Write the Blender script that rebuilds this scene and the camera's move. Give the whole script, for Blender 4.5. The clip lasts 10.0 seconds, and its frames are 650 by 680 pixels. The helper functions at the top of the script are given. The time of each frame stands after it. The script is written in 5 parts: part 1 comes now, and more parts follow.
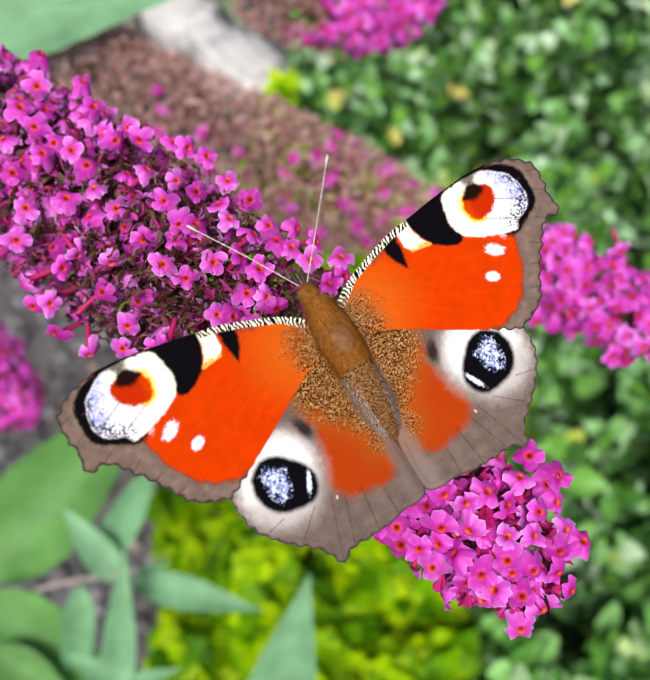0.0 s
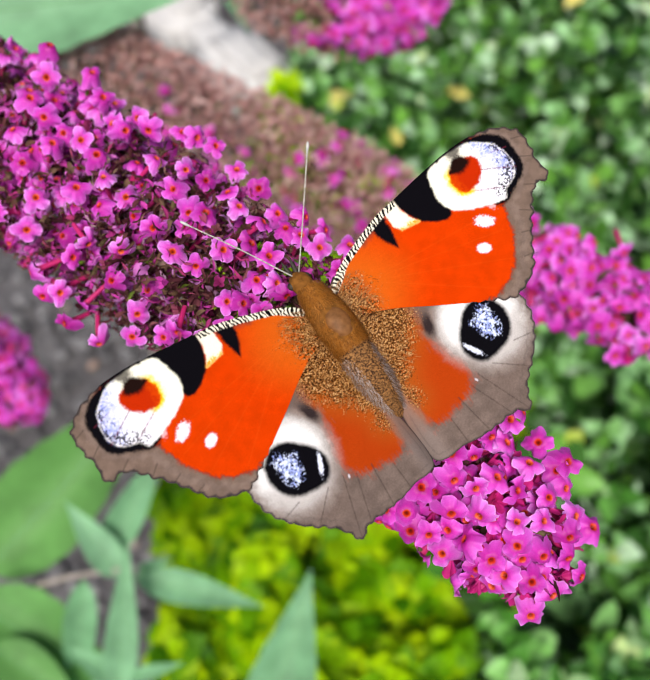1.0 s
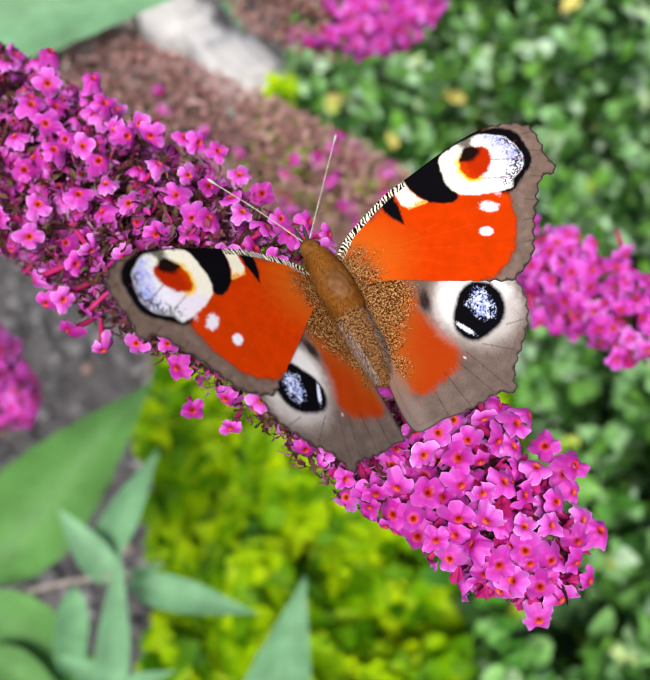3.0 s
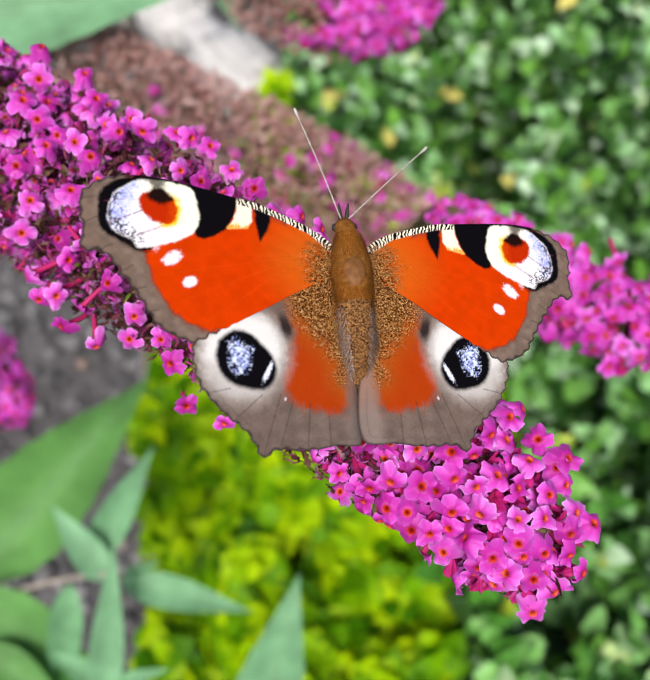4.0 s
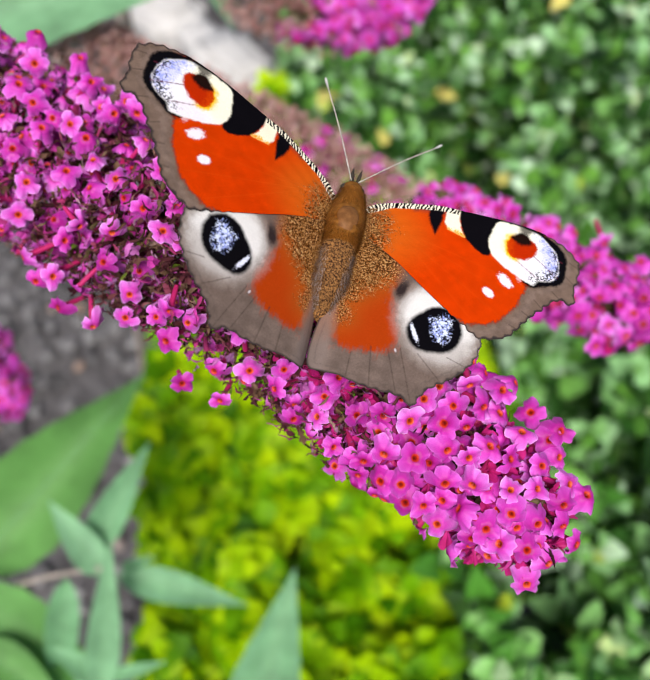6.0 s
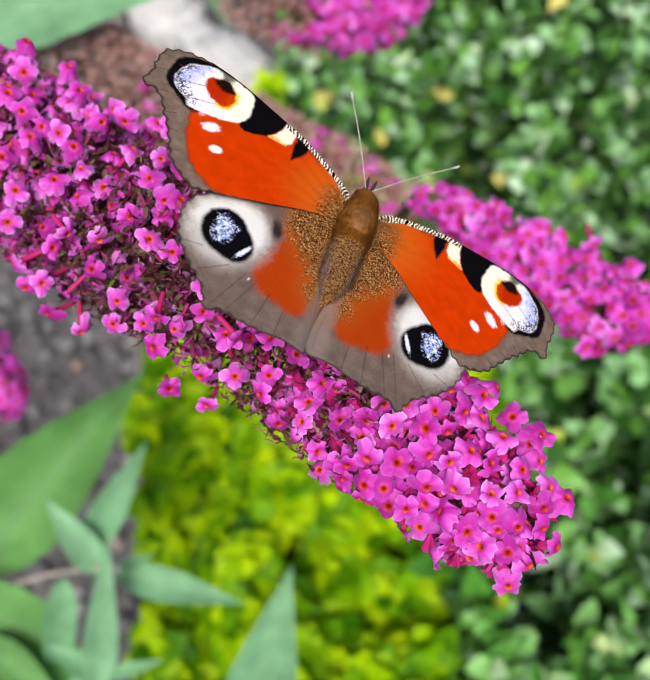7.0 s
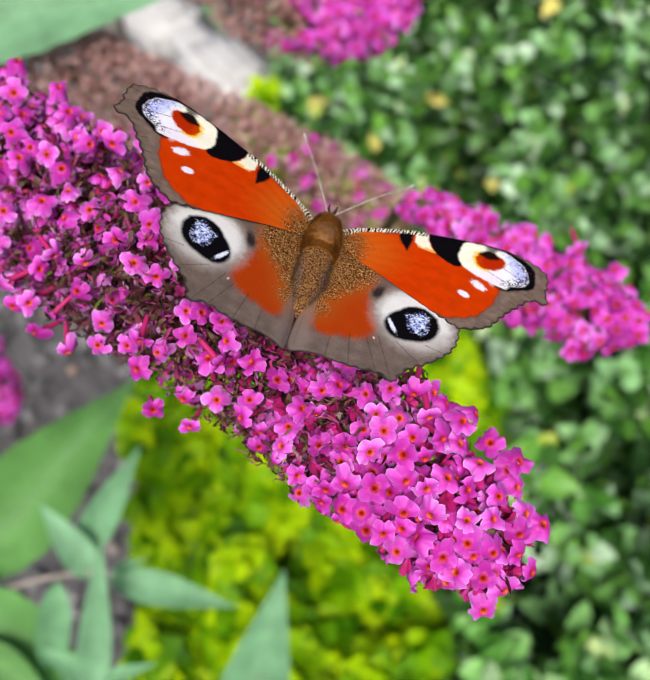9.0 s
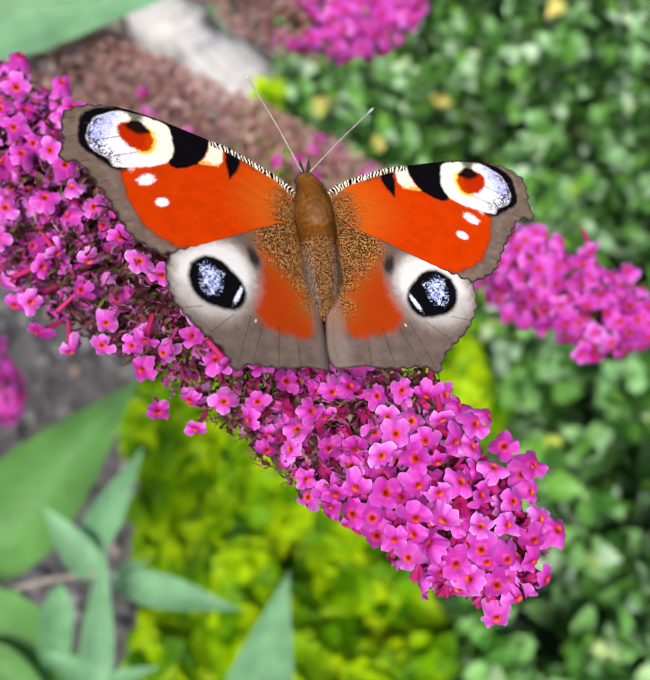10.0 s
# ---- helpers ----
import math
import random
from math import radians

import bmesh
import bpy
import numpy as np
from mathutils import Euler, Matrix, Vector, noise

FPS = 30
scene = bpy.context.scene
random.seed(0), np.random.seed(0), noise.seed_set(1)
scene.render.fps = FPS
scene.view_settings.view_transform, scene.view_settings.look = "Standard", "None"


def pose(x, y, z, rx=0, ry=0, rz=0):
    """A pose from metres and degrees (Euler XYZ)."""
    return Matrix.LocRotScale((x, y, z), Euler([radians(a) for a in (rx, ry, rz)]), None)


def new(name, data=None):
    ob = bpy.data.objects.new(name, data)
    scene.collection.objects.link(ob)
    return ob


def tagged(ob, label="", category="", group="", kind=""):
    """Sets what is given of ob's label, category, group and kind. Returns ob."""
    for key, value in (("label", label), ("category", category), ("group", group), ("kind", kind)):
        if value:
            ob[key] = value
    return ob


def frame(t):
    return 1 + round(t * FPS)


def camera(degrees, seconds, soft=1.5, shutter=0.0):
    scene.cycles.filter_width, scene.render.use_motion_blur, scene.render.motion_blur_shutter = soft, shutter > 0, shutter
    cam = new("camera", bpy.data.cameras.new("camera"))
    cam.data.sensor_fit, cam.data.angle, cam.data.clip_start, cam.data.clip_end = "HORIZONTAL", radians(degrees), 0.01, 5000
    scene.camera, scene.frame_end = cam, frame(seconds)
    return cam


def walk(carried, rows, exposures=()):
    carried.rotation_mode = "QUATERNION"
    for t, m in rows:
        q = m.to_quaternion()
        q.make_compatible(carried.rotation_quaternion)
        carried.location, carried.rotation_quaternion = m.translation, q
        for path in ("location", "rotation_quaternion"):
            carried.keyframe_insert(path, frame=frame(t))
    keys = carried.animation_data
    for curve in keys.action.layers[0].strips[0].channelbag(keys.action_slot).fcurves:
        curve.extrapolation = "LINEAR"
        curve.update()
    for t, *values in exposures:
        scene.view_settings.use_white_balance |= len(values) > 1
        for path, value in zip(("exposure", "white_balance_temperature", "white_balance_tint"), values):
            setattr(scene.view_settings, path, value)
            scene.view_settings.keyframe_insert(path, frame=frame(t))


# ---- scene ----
cam = camera(42, 10.0, soft=1.4)
cam.data.dof.use_dof = True
cam.data.dof.focus_distance = 0.097
cam.data.dof.aperture_fstop = 30.0
CAMERA_ROWS = [
    (0, pose(0.00221, -0.05202, 1.04533, 35.02, 0.35, -0.23)), (0.5, pose(-0.00126, -0.05134, 1.04537, 35.00, -0.03, 0.06)),
    (1, pose(0.00000, -0.05450, 1.04780, 35.01, 0.00, 0.00)), (1.5, pose(-0.00132, -0.05418, 1.04628, 35.09, -0.06, 0.17)),
    (2, pose(-0.00139, -0.05346, 1.04667, 35.20, -0.36, 0.10)), (2.5, pose(-0.00034, -0.05331, 1.04340, 35.48, -0.20, -0.06)),
    (4, pose(0.00024, -0.05100, 1.04632, 34.95, -0.77, -0.00)), (4.5, pose(-0.00056, -0.05211, 1.04321, 35.11, -0.61, -0.15)),
    (5, pose(-0.00046, -0.05181, 1.04594, 35.09, -0.71, -0.14)), (5.5, pose(0.00070, -0.05479, 1.04484, 35.31, -0.67, -0.34)),
    (7, pose(0.00297, -0.05727, 1.04747, 35.19, -0.77, -0.40)), (7.5, pose(0.00329, -0.05733, 1.04884, 35.33, -0.82, -0.44)),
    (8, pose(0.00143, -0.05650, 1.05126, 35.17, -1.15, -0.42)), (8.5, pose(0.00230, -0.05840, 1.04828, 35.70, -1.14, -0.51)),
    (9, pose(0.00444, -0.05881, 1.04937, 35.51, -0.96, -0.61)), (9.5, pose(0.00251, -0.05813, 1.04857, 35.41, -1.20, -0.42)),
    (10, pose(0.00335, -0.05723, 1.04728, 35.58, -0.92, -0.39)),
]
walk(cam, CAMERA_ROWS)

# ---- daylight: a bright, thinly clouded sky ----
SUN_HEIGHT, SUN_TURN = 56.0, 190.0
world = bpy.data.worlds.new("sky")
scene.world = world
world.use_nodes = True
sky = world.node_tree.nodes.new("ShaderNodeTexSky")
sky.sky_type = "NISHITA"
sky.sun_disc = False
sky.sun_elevation, sky.sun_rotation = radians(SUN_HEIGHT), radians(SUN_TURN)
sky.air_density, sky.dust_density = 1.0, 3.0
world.node_tree.nodes["Background"].inputs["Strength"].default_value = 0.082
world.node_tree.links.new(sky.outputs["Color"], world.node_tree.nodes["Background"].inputs["Color"])
sun = new("sun", bpy.data.lights.new("sun", "SUN"))
sun.data.energy, sun.data.angle, sun.data.color = 3.7, radians(22), (1.0, 0.965, 0.915)
sun.matrix_world = pose(0, 0, 4, 90 - SUN_HEIGHT, 0, 180 - SUN_TURN)
scene.view_settings.exposure = 0.09


# ---- materials ----
def shader(name, rough=0.6, spec=0.3):
    m = bpy.data.materials.new(name)
    m.use_nodes = True
    b = m.node_tree.nodes["Principled BSDF"]
    b.inputs["Roughness"].default_value = rough
    b.inputs["Specular IOR Level"].default_value = spec
    return m, m.node_tree.nodes, m.node_tree.links, b


def ramp(nodes, stops, mode="LINEAR"):
    r = nodes.new("ShaderNodeValToRGB")
    r.color_ramp.interpolation = mode
    el = r.color_ramp.elements
    while len(el) < len(stops):
        el.new(0.5)
    for e, (p, c) in zip(el, stops):
        e.position, e.color = p, (*c, 1)
    return r


def texture(nodes, links, scale, detail=3, rough=0.6):
    c = nodes.new("ShaderNodeTexCoord")
    n = nodes.new("ShaderNodeTexNoise")
    n.inputs["Scale"].default_value, n.inputs["Detail"].default_value, n.inputs["Roughness"].default_value = scale, detail, rough
    links.new(c.outputs["Object"], n.inputs["Vector"])
    return n


def mixed(nodes, links, a, b, fac, mode="MIX"):
    x = nodes.new("ShaderNodeMix")
    x.data_type, x.blend_type = "RGBA", mode
    for value, slot in ((fac, 0), (a, 6), (b, 7)):
        if hasattr(value, "links"):
            links.new(value, x.inputs[slot])
        else:
            x.inputs[slot].default_value = value if slot == 0 else (*value, 1)
    return x.outputs[2]


def bumped(nodes, links, b, height, strength, distance):
    u = nodes.new("ShaderNodeBump")
    u.inputs["Strength"].default_value, u.inputs["Distance"].default_value = strength, distance
    links.new(height, u.inputs["Height"])
    links.new(u.outputs["Normal"], b.inputs["Normal"])


def thin(m, nodes, links, b, colour, share):
    """Lets part of the light through a thin petal or leaf."""
    t = nodes.new("ShaderNodeBsdfTranslucent")
    x = nodes.new("ShaderNodeMixShader")
    x.inputs[0].default_value = share
    if hasattr(colour, "links"):
        links.new(colour, t.inputs["Color"])
    else:
        t.inputs["Color"].default_value = (*colour, 1)
    links.new(b.outputs[0], x.inputs[1])
    links.new(t.outputs[0], x.inputs[2])
    links.new(x.outputs[0], nodes["Material Output"].inputs["Surface"])


def plain(name, dark, light, scale, rough=0.6, spec=0.3, bump=0.0, depth=0.001):
    m, nodes, links, b = shader(name, rough, spec)
    n = texture(nodes, links, scale, 5)
    r = ramp(nodes, [(0.3, dark), (0.7, light)])
    links.new(n.outputs["Fac"], r.inputs[0])
    links.new(r.outputs[0], b.inputs["Base Color"])
    if bump:
        bumped(nodes, links, b, n.outputs["Fac"], bump, depth)
    return m


def varied(name, stops, rough, spec, pick, share, grain=300.0):
    """A leaf or petal stuff: the colour differs from piece to piece and mottles within it."""
    m, nodes, links, b = shader(name, rough, spec)
    if pick == "island":
        src = nodes.new("ShaderNodeNewGeometry").outputs["Random Per Island"]
    else:
        src = nodes.new("ShaderNodeObjectInfo").outputs["Random"]
    r = ramp(nodes, stops)
    links.new(src, r.inputs[0])
    n = texture(nodes, links, grain, 3)
    g = ramp(nodes, [(0.3, (0.7, 0.7, 0.7)), (0.7, (1.2, 1.2, 1.2))])
    links.new(n.outputs["Fac"], g.inputs[0])
    c = mixed(nodes, links, r.outputs[0], g.outputs[0], 1.0, "MULTIPLY")
    links.new(c, b.inputs["Base Color"])
    if share:
        thin(m, nodes, links, b, c, share)
    return m


def petal_stuff(name, pick, pale):
    """Magenta petals, deeper towards the orange throat; 'rim' runs from throat to edge."""
    m, nodes, links, b = shader(name, 0.42, 0.35)
    a = nodes.new("ShaderNodeAttribute")
    a.attribute_name = "rim"
    r = ramp(nodes, [(0.0, (0.12, 0.004, 0.003)), (0.13, (0.38, 0.012, 0.003)), (0.18, (0.68, 0.04, 0.004)), (0.245, (0.66, 0.05, 0.05)), (0.3, (0.5, 0.014, 0.25)),
                     (0.55, (0.66, 0.03, 0.46)), (0.92, (0.77, 0.1, 0.67)), (1.0, pale)])
    links.new(a.outputs["Fac"], r.inputs[0])
    if pick == "island":
        src = nodes.new("ShaderNodeNewGeometry").outputs["Random Per Island"]
    else:
        src = nodes.new("ShaderNodeObjectInfo").outputs["Random"]
    v = ramp(nodes, [(0.0, (0.66, 0.45, 0.6)), (0.3, (0.94, 0.9, 0.92)), (0.7, (1.04, 1.5, 1.1)), (1.0, (1.1, 2.7, 1.25))])
    links.new(src, v.inputs[0])
    n = texture(nodes, links, 900.0, 3)
    g = ramp(nodes, [(0.3, (0.82, 0.5, 0.84)), (0.7, (1.16, 1.5, 1.16))])
    links.new(n.outputs["Fac"], g.inputs[0])
    c = mixed(nodes, links, mixed(nodes, links, r.outputs[0], v.outputs[0], 1.0, "MULTIPLY"), g.outputs[0], 1.0, "MULTIPLY")
    links.new(c, b.inputs["Base Color"])
    k = texture(nodes, links, 1500.0, 4, 0.7)
    bumped(nodes, links, b, k.outputs["Fac"], 0.25, 0.0001)
    thin(m, nodes, links, b, c, 0.16)
    return m


PALE = (0.82, 0.19, 0.73)
PETAL = petal_stuff("petal", "object", PALE)
PETAL_JOINED = petal_stuff("petal_joined", "island", PALE)
TUBE = plain("flower_tube", (0.38, 0.011, 0.075), (0.6, 0.028, 0.2), 500.0, 0.5)
BUD = plain("flower_bud", (0.34, 0.008, 0.09), (0.6, 0.024, 0.26), 500.0, 0.5)
DRIED = varied("dried_floret", [(0.0, (0.05, 0.016, 0.02)), (0.25, (0.13, 0.035, 0.045)), (0.45, (0.14, 0.075, 0.045)), (0.6, (0.2, 0.12, 0.08)), (0.72, (0.36, 0.035, 0.14)), (0.85, (0.58, 0.06, 0.4)), (0.95, (0.46, 0.2, 0.46)), (1.0, (0.3, 0.2, 0.15))], 0.8, 0.1, "island", 0.15, 900.0)
FADED = varied("faded_floret", [(0.0, (0.36, 0.17, 0.16)), (0.5, (0.6, 0.34, 0.31)), (1.0, (0.8, 0.56, 0.52))], 0.8, 0.1, "island", 0.2, 500.0)
SEPAL = varied("green_bract", [(0.0, (0.08, 0.12, 0.02)), (1.0, (0.35, 0.5, 0.05))], 0.6, 0.2, "island", 0.2, 900.0)
STALK = plain("flower_stalk", (0.05, 0.035, 0.015), (0.14, 0.1, 0.04), 400.0, 0.7)
LEAF = varied("grey_green_leaf", [(0.0, (0.16, 0.37, 0.175)), (1.0, (0.25, 0.49, 0.27))], 0.55, 0.3, "object", 0.25, 60.0)
LEAF_DEEP = varied("deep_green_leaf", [(0.0, (0.085, 0.26, 0.05)), (1.0, (0.15, 0.36, 0.09))], 0.55, 0.3, "object", 0.25, 40.0)
RIB = plain("leaf_rib", (0.13, 0.32, 0.12), (0.2, 0.42, 0.19), 200.0)
SHOOT = plain("shoot_bark", (0.28, 0.24, 0.2), (0.5, 0.42, 0.38), 150.0, 0.7)
# Box leaves: near-black stops paint in gap shade, whitish-mint stops paint in sky highlights.
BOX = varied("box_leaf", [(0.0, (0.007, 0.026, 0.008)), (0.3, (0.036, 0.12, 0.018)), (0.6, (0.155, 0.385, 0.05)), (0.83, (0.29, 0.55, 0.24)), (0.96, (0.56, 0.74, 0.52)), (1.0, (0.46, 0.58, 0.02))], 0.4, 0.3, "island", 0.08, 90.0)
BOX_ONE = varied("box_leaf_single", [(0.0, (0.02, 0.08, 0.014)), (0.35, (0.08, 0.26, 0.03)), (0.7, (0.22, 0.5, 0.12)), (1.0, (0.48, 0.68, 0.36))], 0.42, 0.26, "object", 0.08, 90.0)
GOLD = varied("golden_leaf", [(0.0, (0.05, 0.18, 0.001)), (0.45, (0.22, 0.49, 0.002)), (1.0, (0.64, 0.86, 0.003))], 0.5, 0.14, "island", 0.35, 90.0)
GOLD_ONE = varied("golden_leaf_single", [(0.0, (0.08, 0.26, 0.001)), (1.0, (0.62, 0.88, 0.003))], 0.5, 0.14, "object", 0.35, 90.0)
YELLOW = plain("yellow_leaf", (0.52, 0.44, 0.08), (0.74, 0.68, 0.2), 80.0, 0.5)
RUST = plain("rust_leaf", (0.3, 0.07, 0.03), (0.5, 0.16, 0.07), 80.0, 0.6)
TWIG = plain("twig", (0.03, 0.02, 0.012), (0.1, 0.07, 0.04), 120.0, 0.8)
PEBBLE = varied("pebble", [(0.0, (0.085, 0.08, 0.085)), (0.6, (0.17, 0.163, 0.17)), (0.97, (0.31, 0.3, 0.305)), (1.0, (0.4, 0.2, 0.1))], 0.85, 0.2, "island", 0.0, 120.0)
STONE = plain("pale_stone", (0.5, 0.48, 0.47), (0.7, 0.68, 0.67), 14.0, 0.85, 0.2, 0.25, 0.004)


def earth_stuff():
    """Bare earth: fine grit with broad damp and dry patches."""
    m, nodes, links, b = shader("gravelly_earth", 0.95, 0.1)
    n, w = texture(nodes, links, 40.0, 6, 0.7), texture(nodes, links, 1.3, 4)
    r = ramp(nodes, [(0.3, (0.066, 0.062, 0.066)), (0.7, (0.19, 0.18, 0.19))])
    p = ramp(nodes, [(0.35, (0.72, 0.7, 0.68)), (0.65, (1.15, 1.15, 1.15))])
    links.new(n.outputs["Fac"], r.inputs[0])
    links.new(w.outputs["Fac"], p.inputs[0])
    links.new(mixed(nodes, links, r.outputs[0], p.outputs[0], 1.0, "MULTIPLY"), b.inputs["Base Color"])
    bumped(nodes, links, b, n.outputs["Fac"], 0.8, 0.01)
    return m


EARTH = earth_stuff()



def wing_stuff(name):
    """Scaled wing: the pattern is the wing's own pigment, with loose gold and dark scales where its alpha says so, and fine rows of scales over it."""
    m, nodes, links, b = shader(name, 0.9, 0.0)
    a = nodes.new("ShaderNodeAttribute")
    a.attribute_name = "pigment"
    n = texture(nodes, links, 9000.0, 2)
    g = ramp(nodes, [(0.3, (0.86, 0.86, 0.86)), (0.7, (1.08, 1.08, 1.08))])
    links.new(n.outputs["Fac"], g.inputs[0])
    d, w = texture(nodes, links, 5600.0, 2, 0.75), texture(nodes, links, 5300.0, 3, 0.8)
    gold = ramp(nodes, [(0.44, (0.025, 0.008, 0.003)), (0.50, (0.15, 0.05, 0.01)), (0.555, (0.36, 0.15, 0.035)), (0.67, (0.64, 0.42, 0.2))])
    links.new(d.outputs["Fac"], gold.inputs[0])
    spread = nodes.new("ShaderNodeMath")
    spread.operation = "MULTIPLY_ADD"
    spread.inputs[1].default_value, spread.inputs[2].default_value = 2.6, -1.3
    links.new(w.outputs["Fac"], spread.inputs[0])
    here = nodes.new("ShaderNodeMath")
    here.operation = "ADD"
    links.new(spread.outputs[0], here.inputs[0])
    links.new(a.outputs["Alpha"], here.inputs[1])
    cover = ramp(nodes, [(0.42, (0, 0, 0)), (0.62, (1, 1, 1))])
    links.new(here.outputs[0], cover.inputs[0])
    only = nodes.new("ShaderNodeMath")
    only.operation, only.use_clamp = "MULTIPLY", True
    only.inputs[1].default_value = 5.0
    links.new(a.outputs["Alpha"], only.inputs[0])
    both = nodes.new("ShaderNodeMath")
    both.operation = "MULTIPLY"
    links.new(cover.outputs[0], both.inputs[0])
    links.new(only.outputs[0], both.inputs[1])
    c = mixed(nodes, links, mixed(nodes, links, a.outputs["Color"], gold.outputs[0], both.outputs[0]), g.outputs[0], 1.0, "MULTIPLY")
    links.new(c, b.inputs["Base Color"])
    bumped(nodes, links, b, n.outputs["Fac"], 0.25, 0.00005)
    return m


WING = wing_stuff("wing_scales")
UNDERSIDE = plain("wing_underside", (0.012, 0.01, 0.009), (0.05, 0.04, 0.035), 900.0, 0.8)
FUR = plain("body_fur", (0.12, 0.046, 0.008), (0.26, 0.1, 0.018), 1500.0, 0.8, 0.1, 0.5, 0.0002)
HAIR = varied("golden_hair", [(0.0, (0.2, 0.07, 0.008)), (0.5, (0.36, 0.125, 0.012)), (0.9, (0.46, 0.17, 0.018)), (1.0, (0.55, 0.27, 0.07))], 0.6, 0.3, "island", 0.2, 3000.0)
WING_HAIR = varied("wing_root_hair", [(0.0, (0.1, 0.04, 0.01)), (0.6, (0.3, 0.12, 0.02)), (1.0, (0.5, 0.28, 0.09))], 0.6, 0.3, "island", 0.2, 3000.0)
SHIELD = plain("shield_skin", (0.13, 0.05, 0.012), (0.24, 0.1, 0.03), 1500.0, 0.6, 0.25, 0.3, 0.0001)
ABDOMEN = plain("abdomen_scales", (0.0, 0.0, 0.0), (0.55, 0.32, 0.14), 5000.0, 0.75, 0.1, 0.5, 0.0001)
for e, p, c in zip(ABDOMEN.node_tree.nodes["Color Ramp"].color_ramp.elements, (0.42, 0.6), ((0.035, 0.013, 0.006, 1), (0.33, 0.155, 0.05, 1))):
    e.position, e.color = p, c
FLANK = varied("flank_hair", [(0.0, (0.2, 0.13, 0.09)), (0.6, (0.4, 0.32, 0.29)), (1.0, (0.6, 0.52, 0.5))], 0.6, 0.3, "island", 0.2, 3000.0)
DARK_FUR = plain("dark_fur", (0.012, 0.01, 0.01), (0.06, 0.045, 0.03), 2500.0, 0.6)
FEELER = plain("feeler", (0.22, 0.19, 0.16), (0.62, 0.58, 0.52), 2500.0, 0.5)
FEELER_TIP = plain("feeler_tip", (0.25, 0.25, 0.26), (0.72, 0.7, 0.66), 900.0, 0.5)


# ---- building helpers ----
def mesh_of(name, verts, faces, mats, slots=None, smooth=True):
    me = bpy.data.meshes.new(name)
    me.from_pydata([tuple(v) for v in verts], [], [tuple(f) for f in faces])
    for m in mats:
        me.materials.append(m)
    if slots is not None:
        me.polygons.foreach_set("material_index", np.asarray(slots, dtype=np.int32))
    if smooth:
        me.polygons.foreach_set("use_smooth", np.ones(len(me.polygons), dtype=bool))
    me.update()
    return me


def attach(name, me, parent, label="", kind=""):
    ob = new(name, me)
    ob.parent = parent
    return tagged(ob, label, kind=kind)


def part(name, bm, material, parent, label=""):
    me = bpy.data.meshes.new(name)
    bm.to_mesh(me)
    bm.free()
    me.materials.append(material)
    me.polygons.foreach_set("use_smooth", np.ones(len(me.polygons), dtype=bool))
    return attach(name, me, parent, label)


def curve_points(points, n):
    """A smooth line (Catmull-Rom) through points, n to a stretch."""
    p = [Vector(q) for q in points]
    p = [p[0] * 2 - p[1]] + p + [p[-1] * 2 - p[-2]]
    out = []
    for i in range(1, len(p) - 2):
        for k in range(n):
            t = k / n
            out.append(0.5 * (2 * p[i] + (p[i + 1] - p[i - 1]) * t + (2 * p[i - 1] - 5 * p[i] + 4 * p[i + 1] - p[i + 2]) * t * t
                              + (3 * p[i] - p[i - 1] - 3 * p[i + 1] + p[i + 2]) * t * t * t))
    out.append(p[-2])
    return out


def tube(points, radii, sides=8, n=6):
    """Verts and faces of a round, tapered tube along a smooth line."""
    line = curve_points(points, n)
    verts, faces = [], []
    for i, c in enumerate(line):
        d = (line[min(i + 1, len(line) - 1)] - line[max(i - 1, 0)]).normalized()
        a = d.cross(Vector((0.31, 0.2, 0.93))).normalized()
        b = d.cross(a)
        f = i / (len(line) - 1) * (len(radii) - 1)
        k = min(int(f), len(radii) - 2)
        r = radii[k] + (radii[k + 1] - radii[k]) * (f - k)
        for s in range(sides):
            w = 2 * math.pi * s / sides
            verts.append(c + (a * math.cos(w) + b * math.sin(w)) * r)
    for i in range(len(line) - 1):
        for s in range(sides):
            t = (s + 1) % sides
            faces.append((i * sides + s, i * sides + t, (i + 1) * sides + t, (i + 1) * sides + s))
    faces.append(tuple(range(sides))[::-1])
    faces.append(tuple(range(len(line) * sides - sides, len(line) * sides)))
    return verts, faces


def tube_part(name, points, radii, material, parent, label="", sides=8, n=6):
    v, f = tube(points, radii, sides, n)
    return attach(name, mesh_of(name, v, f, [material]), parent, label)


def joined(name, items, mats, parent, label="", rim=True):
    """One mesh of many placed copies. items: (verts array, faces, slots, rim array, matrix)."""
    vs, fs, ss, rs, at = [], [], [], [], 0
    for v, f, s, r, m in items:
        a = np.array(m)
        vs.append(v @ a[:3, :3].T + a[:3, 3])
        fs += [tuple(i + at for i in q) for q in f]
        ss += s
        rs.append(r)
        at += len(v)
    me = mesh_of(name, np.concatenate(vs).tolist(), fs, mats, ss)
    if rim:
        me.attributes.new("rim", "FLOAT", "POINT").data.foreach_set("value", np.concatenate(rs).astype(np.float32))
    return attach(name, me, parent, label, "stuff")


